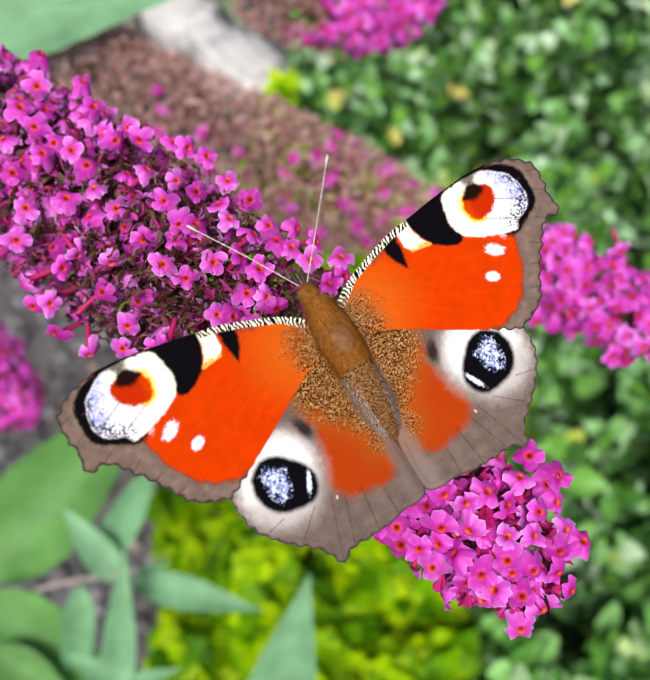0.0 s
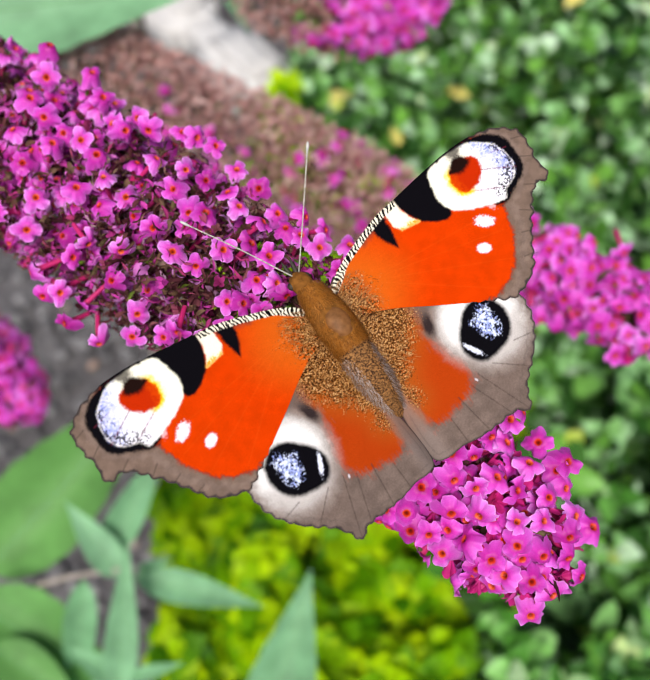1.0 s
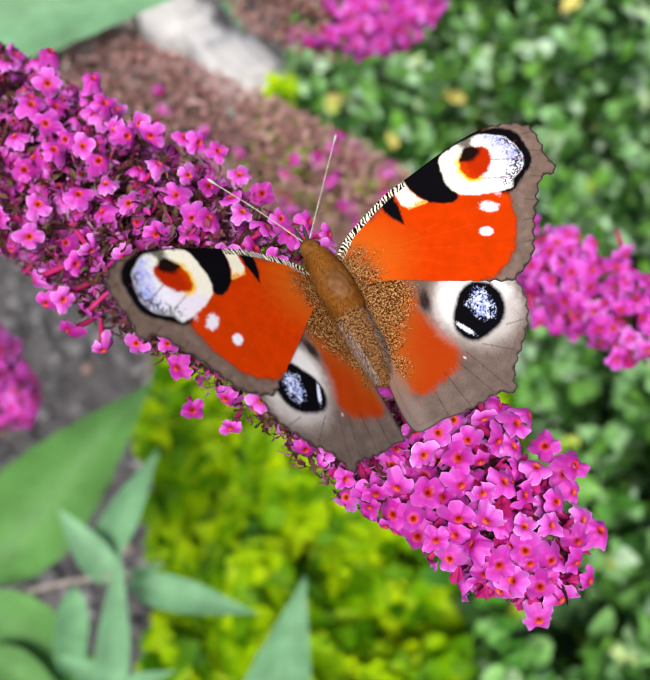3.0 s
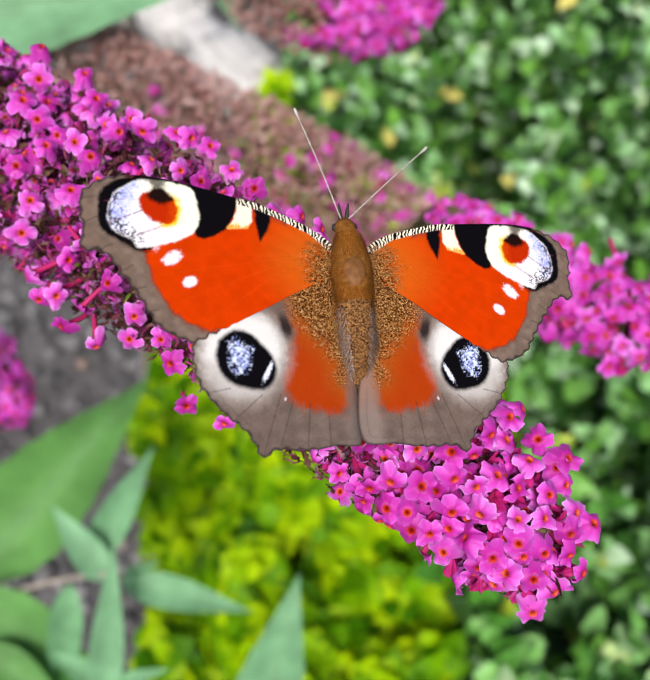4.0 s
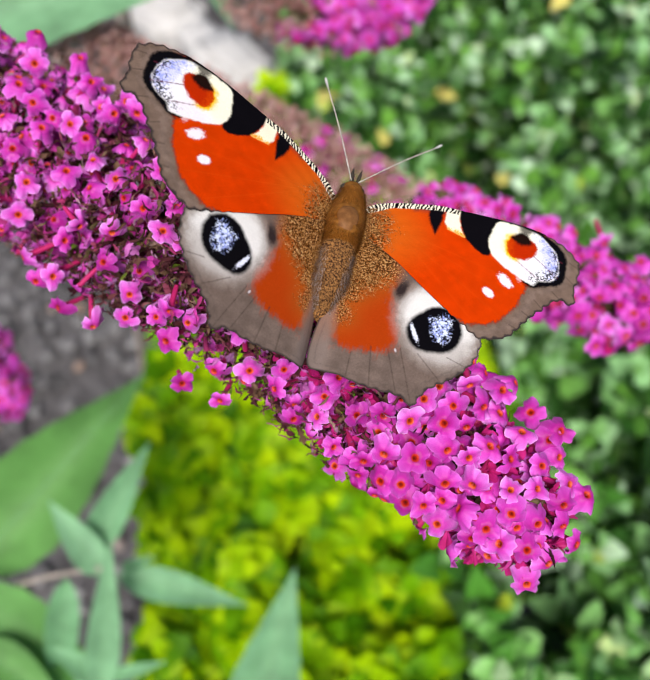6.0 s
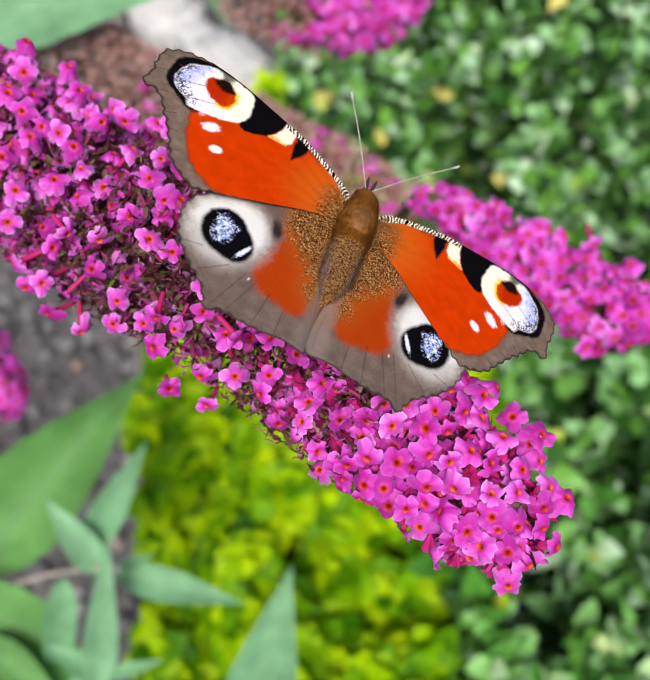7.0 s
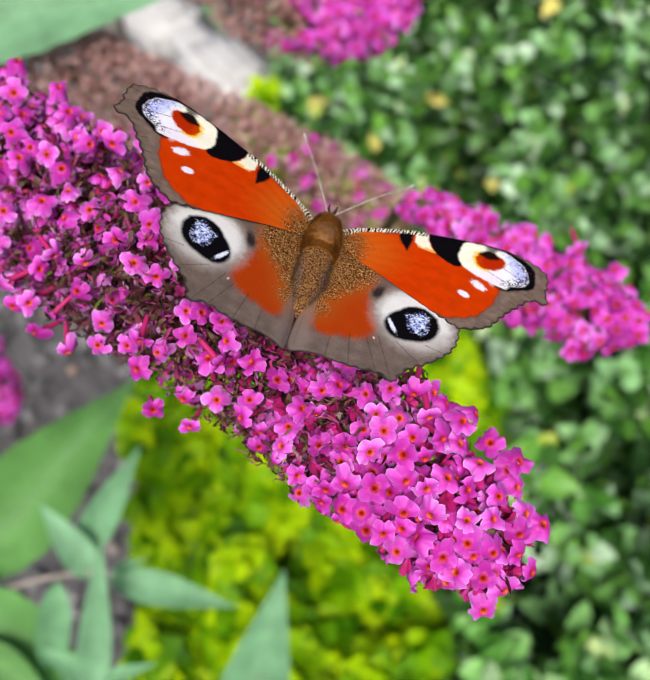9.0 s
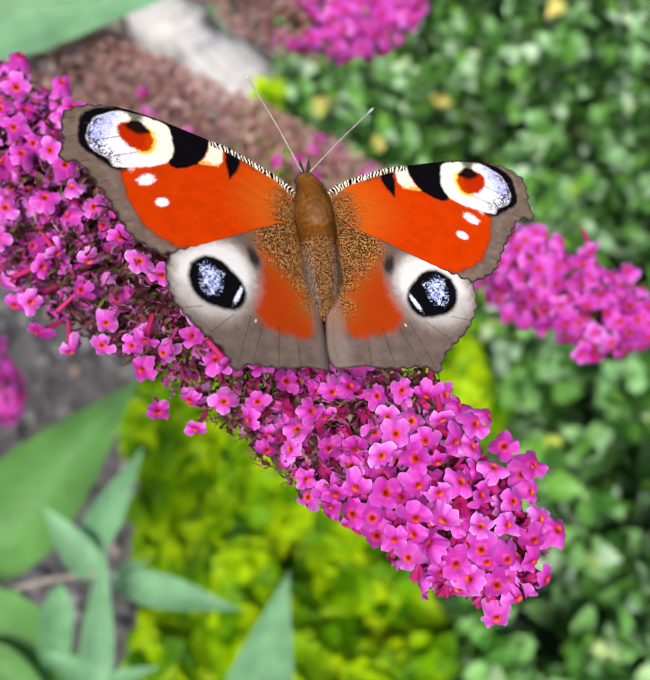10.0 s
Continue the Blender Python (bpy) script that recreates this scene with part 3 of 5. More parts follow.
def spike(name, label, axis, radii, listed, fresh, step, size, seed, foot, front, singles=300, withered=None, crowd=1.0, grow=lambda u: 1.0, scraps=0, ragged=0.32):
    """A flower spike: florets round a stalk. axis and listed are in its own space; fresh(u) is the share of open florets at u along it;
    front is the side that is built densest."""
    rnd = random.Random(seed)
    top = new(name)
    tagged(top, label, "flower spike", "flower spikes of the butterfly bush")
    line = curve_points(axis, 16)
    front = Vector(front).normalized()

    def at(u):
        f = u * (len(line) - 1)
        i = min(int(f), len(line) - 2)
        g = u * (len(radii) - 1)
        j = min(int(g), len(radii) - 2)
        return line[i].lerp(line[i + 1], f - i), (line[i + 1] - line[i]).normalized(), radii[j] + (radii[j + 1] - radii[j]) * (g - j)

    inner = []
    spots, n, eye = [], 240, Vector((-0.008, 0.0088, 0.104))
    for x, y in listed:
        best = min(((at(k / n)[0].xy - Vector((x, y))).length, k / n) for k in range(n + 1))
        c, d, r = at(best[1])
        off = Vector((x, y, 0)) - Vector((c.x, c.y, 0))
        h = math.sqrt(max(r * r - min(off.length, r) ** 2, (0.2 * r) ** 2, 0.003 ** 2))
        p = eye + (Vector((x, y, 0)) - eye) * ((eye.z - c.z - h) / eye.z)
        out = (off + Vector((0, 0, h))).normalized()
        if best[1] > 0.995 and off.length < 0.002:
            out = (out + d * 0.7).normalized()
        loose = 0.4 if best[1] < 0.97 else 0.2
        out = (out * 0.55 + front * 0.7 + d * 0.12 + Vector([rnd.gauss(0, loose) for _ in range(3)])).normalized()
        spots.append((p, out, best[1], True))
    tries = int(9000 * crowd)
    for _ in range(tries):
        u = rnd.random()
        c, d, r = at(u)
        w = rnd.uniform(0, 2 * math.pi)
        a = d.orthogonal().normalized()
        a.rotate(Matrix.Rotation(w, 3, d))
        back = a.dot(front)
        depth = rnd.choice((0.66, 0.78, 0.95) if listed else (0.8, 1.0, 1.0)) * rnd.uniform(0.92, 1.06)
        p = c + a * r * depth
        gap = step * (1.0 if depth > 0.88 else 0.7) * (1.0 if back > -0.3 else 1.6)
        if all((p - q[0]).length > gap for q in spots):
            loose = ragged if u < 0.9 else 0.08
            out = (a + d * rnd.uniform(0.05, 0.5) + Vector([rnd.gauss(0, loose) for _ in range(3)]) + front * 0.15).normalized()
            spots.append((p, out, u, False))
            inner.append(len(spots) - 1 if depth < 0.75 and listed else -1)
    items, dead, bracts, buds, count = [], [], [], [], 0
    v_b, f_b = leaf_shape(0.0022, 0.0009, 0.3, 0.1, 3, 0.6)
    inner = set(inner)
    for at_spot, (p, out, u, sure) in enumerate(spots):
        s = size * rnd.uniform(0.9, 1.1) * grow(u)
        s *= 0.98 if sure else 0.94
        m = facing(p, out, rnd.uniform(0, 6.28), s)
        if at_spot in inner and u > 0.55 and rnd.random() < 0.58:
            buds.append((*BUDS[rnd.randrange(4)], facing(p, out, rnd.uniform(0, 6.28), size * rnd.uniform(0.9, 1.3))))
        elif sure or rnd.random() < fresh(u):
            k = rnd.randrange(len(FLORETS))
            if sure or (out.dot(front) > 0.25 and count < singles):
                attach("floret", FLORET_MESHES[k], top).matrix_basis = m
                count += 1
            else:
                items.append((*FLORETS[k], m))
        else:
            dead.append((*WITHERED[rnd.randrange(4)], facing(p - out * size * 0.2, out + Vector([rnd.gauss(0, 0.35) for _ in range(3)]), rnd.uniform(0, 6.28), s * rnd.uniform(0.6, 1.0))))
        if rnd.random() < 0.25:
            w = Vector([rnd.gauss(0, 0.6) for _ in range(3)]) + out
            bracts.append((v_b, f_b, [0] * len(f_b), np.zeros(len(v_b)), facing(p - out * size * rnd.uniform(0.75, 1.2), w, rnd.uniform(0, 6.28), rnd.uniform(0.6, 1.3)) @ pose(0, 0, 0, 90, 0, 0)))
    for _ in range(scraps // 2):
        u = rnd.random() * 0.95
        c, d, r = at(u)
        a = d.orthogonal().normalized()
        a.rotate(Matrix.Rotation(rnd.uniform(0, 6.28), 3, d))
        dead.append((*SHREDS[rnd.randrange(8)], facing(c + a * r * rnd.uniform(0.15, 0.6), a + Vector([rnd.gauss(0, 0.9) for _ in range(3)]), rnd.uniform(0, 6.28), size * rnd.uniform(0.5, 0.9))))
    for _ in range(scraps):
        u = rnd.random() ** 1.1 * 0.72
        c, d, r = at(u)
        a = d.orthogonal().normalized()
        a.rotate(Matrix.Rotation(rnd.uniform(0, 6.28), 3, d))
        if a.dot(front) > -0.5:
            dead.append((*SHREDS[rnd.randrange(8)], facing(c + a * r * rnd.uniform(0.62, 0.99), a + d * 0.4 + Vector([rnd.gauss(0, 0.7) for _ in range(3)]), rnd.uniform(0, 6.28), size * rnd.uniform(0.28, 0.62))))
    if items:
        joined("flower_mass", items, [PETAL_JOINED, TUBE], top)
    if dead:
        joined("withered_mass", dead, [withered or DRIED, withered or DRIED], top, "brown withered florets")
    if buds:
        joined("bud_mass", buds, [BUD, BUD], top, "crimson flower buds and tubes")
    if bracts:
        joined("bract_mass", bracts, [SEPAL], top, rim=False)
    tube_part("stalk", [*foot, *axis], [0.0028] + [0.0014] * (len(foot) + len(axis) - 2) + [0.0005], STALK, top)
    for k in range(int(70 * crowd)):
        u = rnd.uniform(0.02, 0.84)
        c, d, r = at(u)
        a = d.orthogonal().normalized()
        a.rotate(Matrix.Rotation(rnd.uniform(0, 6.28), 3, d))
        tube_part("side_stalk", [c, c + (a + d * 0.3) * r * 0.5, c + (a + d * 0.45) * r * 0.85], [0.0006, 0.0003], STALK, top, sides=5, n=2)
    return top


TIP = [
    (11.8, -11.7), (15.1, -11.6), (11.9, -8.0), (9.4, -6.4), (6.8, -7.9), (6.5, -4.2), (3.7, -3.7), (1.4, -0.7), (3.3, 0.9), (4.9, -1.6), (7.0, 0.9), (8.7, -1.7),
    (-0.3, -3.4), (0.3, -7.8), (-3.5, -7.4), (3.9, -11.0), (7.1, -11.2), (5.4, -13.9), (8.8, -16.5), (10.3, -18.2), (15.1, -15.9), (11.8, -14.7), (19.9, -18.3), (19.1, -11.0),
    (13.3, -4.6), (11.1, 0.5), (2.1, 4.5), (5.0, 3.8), (-0.9, 3.9), (13.8, -19.0), (15.7, -8.8), (13.8, -23.1), (16.5, -20.6), (4.2, -7.0), (16.7, -5.6), (18.3, -13.6),
    (-1.4, -11.0), (1.3, -13.6), (2.9, -15.8), (7.1, -17.6), (-3.1, 7.5), (0.3, 1.3), (12.7, 1.4), (14.4, -2.2), (18.1, -4.5), (17.9, -7.7), (21.2, -12.2), (18.2, -16.1), (-0.9, -13.2), (-3.9, -10.6), (-5.9, -8.2),
]
MID = [
    (-4.2, 5.0), (-6.3, 4.2), (-8.8, 2.0), (-6.7, -2.6), (-10.6, -0.3), (-15.4, 3.0), (-16.6, 0.7), (-19.5, 2.9), (-23.8, 2.9), (-23.5, 10.9), (-20.6, 8.2), (-19.0, 7.4),
    (-27.5, 1.5), (-29.1, 10.1), (-29.6, 6.6), (-23.0, -0.6), (-27.0, 8.7), (-14.2, -3.0), (-11.5, -2.7), (-9.4, -6.4), (-6.7, -8.3), (-15.2, 7.7), (-12.0, 5.5), (-18.4, 10.3),
]
BASE = [
    (-44.3, 32.7), (-40.9, 33.1), (-39.0, 31.4), (-38.2, 28.7), (-31.8, 31.1), (-38.7, 25.3), (-35.5, 26.3), (-29.9, 27.4), (-28.0, 24.5), (-36.0, 19.7), (-29.9, 19.9), (-41.6, 18.9),
    (-43.0, 21.5), (-46.2, 26.1), (-23.8, 20.2), (-32.3, 22.6), (-45.1, 40.5), (-44.6, 44.5), (-47.0, 38.1), (-45.4, 35.7), (-39.5, 41.3), (-38.2, 38.3), (-32.8, 34.3), (-35.5, 34.3),
    (-28.6, 34.3), (-24.6, 32.7), (-25.9, 24.7), (-41.4, 27.4), (-46.7, 17.0), (-45.1, 14.1), (-42.4, 10.9), (-40.3, 13.0), (-37.1, 16.2), (-39.8, 20.5), (-33.9, 12.2), (-34.4, 9.5),
    (-38.2, 8.5), (-43.0, 14.6), (-25.9, 28.5), (-47.2, 22.1),
]
NECK = [
    (-26.8, 33.6), (-21.9, 25.5), (-22.1, 29.9), (-19.5, 27.6), (-17.2, 24.7), (-16.3, 23), (-14.4, 22.2), (-12.1, 20.7), (-8.4, 21.1),
    (-9.8, 17.9), (-11.3, 22.8), (-19.8, 16.7), (-17.3, 16.3), (-23.3, 14), (-21.3, 13.8), (-16.1, 14.7), (-7.9, 18.7), (-23.3, 27.2),
    (-28.3, 29.7), (-18.9, 23.7), (-20.4, 21.1), (-13.7, 24.3), (-18.3, 19.6), (-34.1, 35.8), (-37.2, 35.2),
]
SPIKE_AXIS = [(-0.0782, 0.0492, -0.0450), (-0.0529, 0.0340, -0.0310), (-0.0368, 0.0238, -0.0210), (-0.0260, 0.0172, -0.0132), (-0.0121, 0.0070, -0.0105), (-0.0003, -0.0027, -0.0077), (0.0125, -0.0153, -0.0042), (0.0160, -0.0210, -0.0025)]
SPIKE = spike("flower_spike", "magenta butterfly bush flower spike with orange-eyed florets, partly withered", SPIKE_AXIS,
              [0.0158, 0.0150, 0.0139, 0.0128, 0.0120, 0.0121, 0.0092, 0.0026], [(x / 1000, y / 1000) for x, y in TIP + MID + NECK + BASE],
              lambda u: 0.97 if u > 0.74 else 0.5 if u > 0.6 else 0.17 if u > 0.22 else 0.5, 0.0028, 0.0042, 3,
              [(-0.9, -0.56, -0.80), (-0.5, 0.0, -0.3), (-0.14, 0.075, -0.03)], (0, 0, 1), grow=lambda u: 0.98 if u < 0.25 else 0.88 if u < 0.7 else 1.0, scraps=6500)


def far_spike(name, label, ends, radii, fresh, step, size, seed, crowd, bends, withered=None, singles=120, ragged=0.45):
    pts, way = [sight(*e) for e in ends], [sight(*e) for e in bends]
    low = Vector((way[0].x, way[0].y, -0.02))
    return spike(name, label, pts, radii, [], fresh, step, size, seed, [low, *way],
                 VIEW.translation - pts[1], singles, withered, crowd, ragged=ragged)


far_spike("flower_spike", "bright pink butterfly bush flower spike over the hedge",
          [(960, 470, 0.205), (1060, 520, 0.20), (1165, 600, 0.196), (1290, 680, 0.193), (1405, 728, 0.19), (1500, 762, 0.188)], [0.0040, 0.0064, 0.0094, 0.0112, 0.0108, 0.0050],
          lambda u: 0.97, 0.0042, 0.0060, 8, 1.0, [(640, 760, 0.7), (760, 680, 0.4), (880, 560, 0.26)], ragged=0.42)
far_spike("flower_spike", "withered brown butterfly bush flower spike with few pink florets",
          [(60, 120, 0.36), (310, 255, 0.35), (540, 372, 0.34), (760, 465, 0.33), (960, 525, 0.32)], [0.022, 0.0235, 0.0245, 0.0215, 0.011],
          lambda u: 0.012 if u < 0.65 else 0.09, 0.0033, 0.0060, 9, 1.9, [(-1100, 100, 0.8), (-600, 0, 0.55), (-200, 40, 0.4)], FADED)
far_spike("flower_spike", "pink butterfly bush flower spike behind the withered one",
          [(470, -60, 0.37), (590, 15, 0.365), (700, 45, 0.36), (800, 52, 0.355), (900, 25, 0.35), (985, -45, 0.35)], [0.011, 0.0155, 0.017, 0.0165, 0.0145, 0.006],
          lambda u: 0.95 if u > 0.54 else 0.3 if u > 0.4 else 0.06, 0.0052, 0.0088, 10, 1.0, [(100, -900, 0.7), (250, -500, 0.45), (430, -260, 0.38)], FADED)
far_spike("flower_spike", "deep pink butterfly bush flower spike above the earth",
          [(-190, 790, 0.33), (-100, 850, 0.33), (-30, 905, 0.33), (35, 950, 0.33)], [0.02, 0.02, 0.016, 0.007],
          lambda u: 0.95, 0.0054, 0.0080, 12, 0.7, [(-1300, 700, 0.6), (-800, 650, 0.4), (-380, 700, 0.34)])


# ---- the butterfly ----
MM = 0.001


def grain(x, y, scale, seed):
    """Smooth random field in 0..1 over arrays."""
    u, v = x * scale + 31.7 * seed, y * scale + 17.3 * seed
    i, j = np.floor(u), np.floor(v)
    a, b = u - i, v - j
    a, b = a * a * (3 - 2 * a), b * b * (3 - 2 * b)

    def pick(p, q):
        h = np.sin(p * 127.1 + q * 311.7 + seed * 74.7) * 43758.5453
        return h - np.floor(h)

    return (pick(i, j) * (1 - a) + pick(i + 1, j) * a) * (1 - b) + (pick(i, j + 1) * (1 - a) + pick(i + 1, j + 1) * a) * b


def line_gap(x, y, pts, closed=True):
    """Signed distance to a closed outline (inside is negative), or the distance to an open line, and the nearest point on it."""
    best = np.full(x.shape, 1e9)
    nx, ny, odd = np.zeros_like(x), np.zeros_like(y), np.zeros(x.shape, dtype=bool)
    ends = pts[1:] + pts[:1] if closed else pts[1:]
    for (x0, y0), (x1, y1) in zip(pts, ends):
        dx, dy = x1 - x0, y1 - y0
        t = np.clip(((x - x0) * dx + (y - y0) * dy) / (dx * dx + dy * dy + 1e-12), 0, 1)
        px, py = x0 + t * dx, y0 + t * dy
        d = np.hypot(x - px, y - py)
        m = d < best
        best, nx, ny = np.where(m, d, best), np.where(m, px, nx), np.where(m, py, ny)
        if closed:
            with np.errstate(divide="ignore", invalid="ignore"):
                odd ^= ((y0 > y) != (y1 > y)) & (x < (x1 - x0) * (y - y0) / (y1 - y0 + 1e-12) + x0)
    return (np.where(odd, -best, best) if closed else best), nx, ny


def ringed(x, y, pts):
    """Signed distance to a rounded outline through a few points."""
    line = curve_points([(a, b, 0) for a, b in [*pts, pts[0]]], 3)
    return line_gap(x, y, [(p.x, p.y) for p in line[:-1]])[0]


def oval(x, y, cx, cy, rx, ry, turn=0.0):
    c, s = math.cos(radians(turn)), math.sin(radians(turn))
    u, v = (x - cx) * c + (y - cy) * s, -(x - cx) * s + (y - cy) * c
    return (np.hypot(u / rx, v / ry) - 1) * min(rx, ry)


def soft(d, w):
    """1 inside, 0 outside, over a border of width w."""
    t = np.clip(0.5 - d / w, 0, 1)
    return t * t * (3 - 2 * t)


def lay(col, colour, mask):
    for k in range(3):
        c = colour[k]
        col[..., k] += (c - col[..., k]) * mask


BLACK, CREAM, LILAC, WHITE = (0.004, 0.0035, 0.005), (0.88, 0.83, 0.64), (0.36, 0.40, 0.85), (0.84, 0.80, 0.88)
RED, DULL_RED, BROWN, GREY_BROWN = (0.57, 0.038, 0.001), (0.37, 0.04, 0.004), (0.165, 0.112, 0.086), (0.15, 0.108, 0.09)


def veins(col, x, y, root, ends, colour, strength, width):
    for e in ends:
        d, _, _ = line_gap(x, y, [root, e], False)
        lay(col, colour, soft(d - width, 0.12) * strength)


FORE_LINE = [(0.2, 4.4), (0.2, 7.6), (0.9, 8.6), (2.9, 9.8), (6.4, 11.1), (9.1, 11.9), (11.5, 12.25), (13.7, 12.6), (16.9, 13.05), (19.5, 13.3), (22.1, 13.3), (24.2, 12.9), (25.7, 12.3),
             (27.0, 11.3), (27.5, 10.4), (27.5, 9.0), (27.3, 7.7), (27.1, 6.7), (27.3, 5.6), (27.2, 4.7), (26.6, 4.5), (25.6, 4.7), (24.7, 4.2), (23.9, 3.3), (23.3, 2.4), (22.6, 1.7),
             (21.9, 0.6), (21.4, -0.1), (20.8, -1.0), (20.1, -2.2), (19.1, -3.1), (17.6, -3.8), (16.1, -4.2), (14.8, -3.6), (12.2, -2.1), (8.4, 0.1), (4.6, 2.4)]
HIND_LINE = [(0.2, 5.2), (4.8, 4.2), (9.8, 2.4), (14.1, -0.6), (16.0, -2.8), (16.5, -4.2), (16.5, -5.6), (16.2, -7.1), (15.3, -8.8), (14.0, -10.3), (12.7, -11.5), (11.3, -12.7), (10.6, -13.9), (9.9, -15.2),
             (9.0, -14.6), (8.1, -14.3), (6.6, -14.4), (5.1, -14.4), (3.3, -14.3), (1.6, -14.0), (0.0, -14.1), (-1.5, -13.7), (-1.95, -11.8), (-1.8, -8.8), (-1.4, -6.6), (-0.4, -3.9), (0.2, -0.4)]


def fore_paint(x, y, edge):
    col = np.empty(x.shape + (3,))
    for k in range(3):
        col[..., k] = RED[k] * (0.92 + 0.16 * grain(x, y, 1.2, 1))
    wob = (grain(x, y, 2.2, 2) - 0.5) * 0.5 + (grain(x, y, 7.5, 3) - 0.5) * 0.55
    fine = (grain(x, y, 7.0, 4) - 0.5) * 0.7
    root = soft(np.hypot(x * 0.9, (y - 5.2) * 1.05) - 3.4 + (grain(x, y, 1.0, 6) - 0.5) * 1.0, 6.5)
    lay(col, (0.56, 0.11, 0.008), soft(np.hypot(x * 0.8, y - 6.0) - 6.0, 6.0) * 0.8)
    veins(col, x, y, (4.0, 6.5), [(17.0, 5.2), (19.5, 2.6), (19.0, -0.8), (15.0, -2.2)], (0.85, 0.22, 0.03), 0.13, 0.02)
    # grey-brown outer border, darker at its rim
    border, _, _ = line_gap(x, y, [(20.6, 14.0), (23.8, 12.4), (25.0, 10.4), (24.8, 7.6), (23.4, 6.2), (21.2, 4.9), (20.3, 1.8), (18.6, -0.9), (16.9, -2.3), (14.5, -3.1), (13.0, -2.7), (13.0, -9), (40, -9), (40, 20), (20.6, 20)])
    shade = 0.82 + 0.36 * grain(x, y, 1.6, 8)
    lay(col, (0.05, 0.025, 0.015), soft(np.abs(border + wob * 0.5) - 0.2, 0.35) * 0.6)
    lay(col, BROWN, soft(border + wob * 0.5, 0.5))
    lay(col, (0.21, 0.15, 0.125), soft(np.abs(border + 0.9 + wob) - 0.35, 0.8) * 0.55)
    for k in range(3):
        col[..., k] *= 1 + (shade - 1) * soft(border, 0.5)
    for a, b in (((24.3, 5.4), (25.6, 4.6)), ((22.2, 3.4), (23.4, 2.5)), ((20.9, 1.2), (22.0, 0.8)), ((19.6, -1.1), (20.8, -1.4)), ((25.9, 8.2), (27.2, 7.4)), ((26.2, 10.4), (27.5, 10.0))):
        d, _, _ = line_gap(x, y, [a, b], False)
        lay(col, (0.05, 0.035, 0.03), soft(d - 0.05, 0.15) * 0.75)
    lay(col, (0.035, 0.028, 0.03), soft(-edge - 0.16, 0.22) * soft(border, 0.3) * 0.9)
    # black bars at the front edge
    bar, _, _ = line_gap(x, y, [(11.3, 13.5), (11.4, 12.0), (11.6, 10.9), (12.0, 9.6), (12.7, 8.4), (13.9, 7.6), (15.1, 7.0), (15.9, 7.2), (16.4, 9.0), (16.6, 11.0), (17.4, 13.0), (17.4, 14.5)])
    lay(col, BLACK, soft(bar + wob * 0.2, 0.3))
    lay(col, (0.06, 0.035, 0.03), soft(line_gap(x, y, [(6.0, 10.3), (8.0, 10.9), (9.4, 11.2)], False)[0] - 0.35 + wob * 0.3, 0.9) * 0.7)
    small, _, _ = line_gap(x, y, [(9.5, 12.2), (9.4, 9.9), (9.25, 8.6), (8.95, 7.5), (8.5, 8.2), (8.0, 9.2), (7.7, 10.0), (7.8, 11.6)])
    lay(col, BLACK, soft(small + wob * 0.25, 0.4))
    patch, _, _ = line_gap(x, y, [(11.4, 13.0), (11.45, 11.0), (11.9, 9.6), (12.5, 8.6), (11.5, 8.75), (10.4, 8.95), (9.85, 9.7), (9.85, 10.6), (9.75, 12.6)])
    lay(col, CREAM, soft(patch + wob * 0.2, 0.3))
    lay(col, (0.9, 0.5, 0.02), soft(patch + wob * 0.3, 0.5) * soft(y - 9.1 + fine * 0.8, 0.7))
    lay(col, (0.85, 0.22, 0.005), soft(patch + wob * 0.3, 0.5) * soft(y - 8.95 + fine * 0.8, 0.4) * 0.7)
    # eye-spot near the tip: black rim, cream to lilac ground, red and black heart
    black = ringed(x, y, [(16.0, 13.6), (19.0, 13.45), (22.0, 13.2), (23.8, 12.7), (25.25, 11.5), (25.8, 10.0), (25.7, 7.8), (25.0, 6.55), (23.3, 5.65), (21.5, 4.85), (20.2, 5.6), (19.5, 9.0)])
    lay(col, BLACK, soft(black + wob * 0.35, 0.4) * soft(18.5 - x, 1.0))
    body = ringed(x, y, [(16.2, 12.4), (17.4, 13.15), (19.2, 13.1), (20.5, 13.0), (21.9, 12.75), (23.1, 12.0), (24.25, 10.9), (24.7, 9.5), (24.8, 8.3), (24.4, 7.3), (23.6, 6.6), (22.5, 6.2),
                                 (21.8, 5.35), (20.6, 5.5), (19.2, 5.95), (17.4, 6.7), (16.1, 7.7), (15.55, 9.0), (15.7, 10.7)])
    lay(col, (0.92, 0.87, 0.70), soft(body + wob * 0.25, 0.35))
    lay(col, (0.86, 0.78, 0.87), soft(body + 0.05 + wob * 0.3, 0.4) * soft(y - 8.6 + (19.4 - x) * 0.55 + fine, 1.8))
    outer = soft(body + 0.05 + fine * 0.5, 0.5) * soft(22.9 - x - 0.35 * (y - 9.0) + fine * 2.2, 2.0)
    lay(col, (0.88, 0.88, 0.95), soft(body + 0.1, 0.5) * soft(21.3 - x + fine, 1.6) * 0.7)
    lay(col, LILAC, outer * (0.5 + 0.5 * soft(0.5 - grain(x, y, 1.7, 9) * 0.5 - grain(x, y, 6.5, 19) * 0.5, 0.25)))
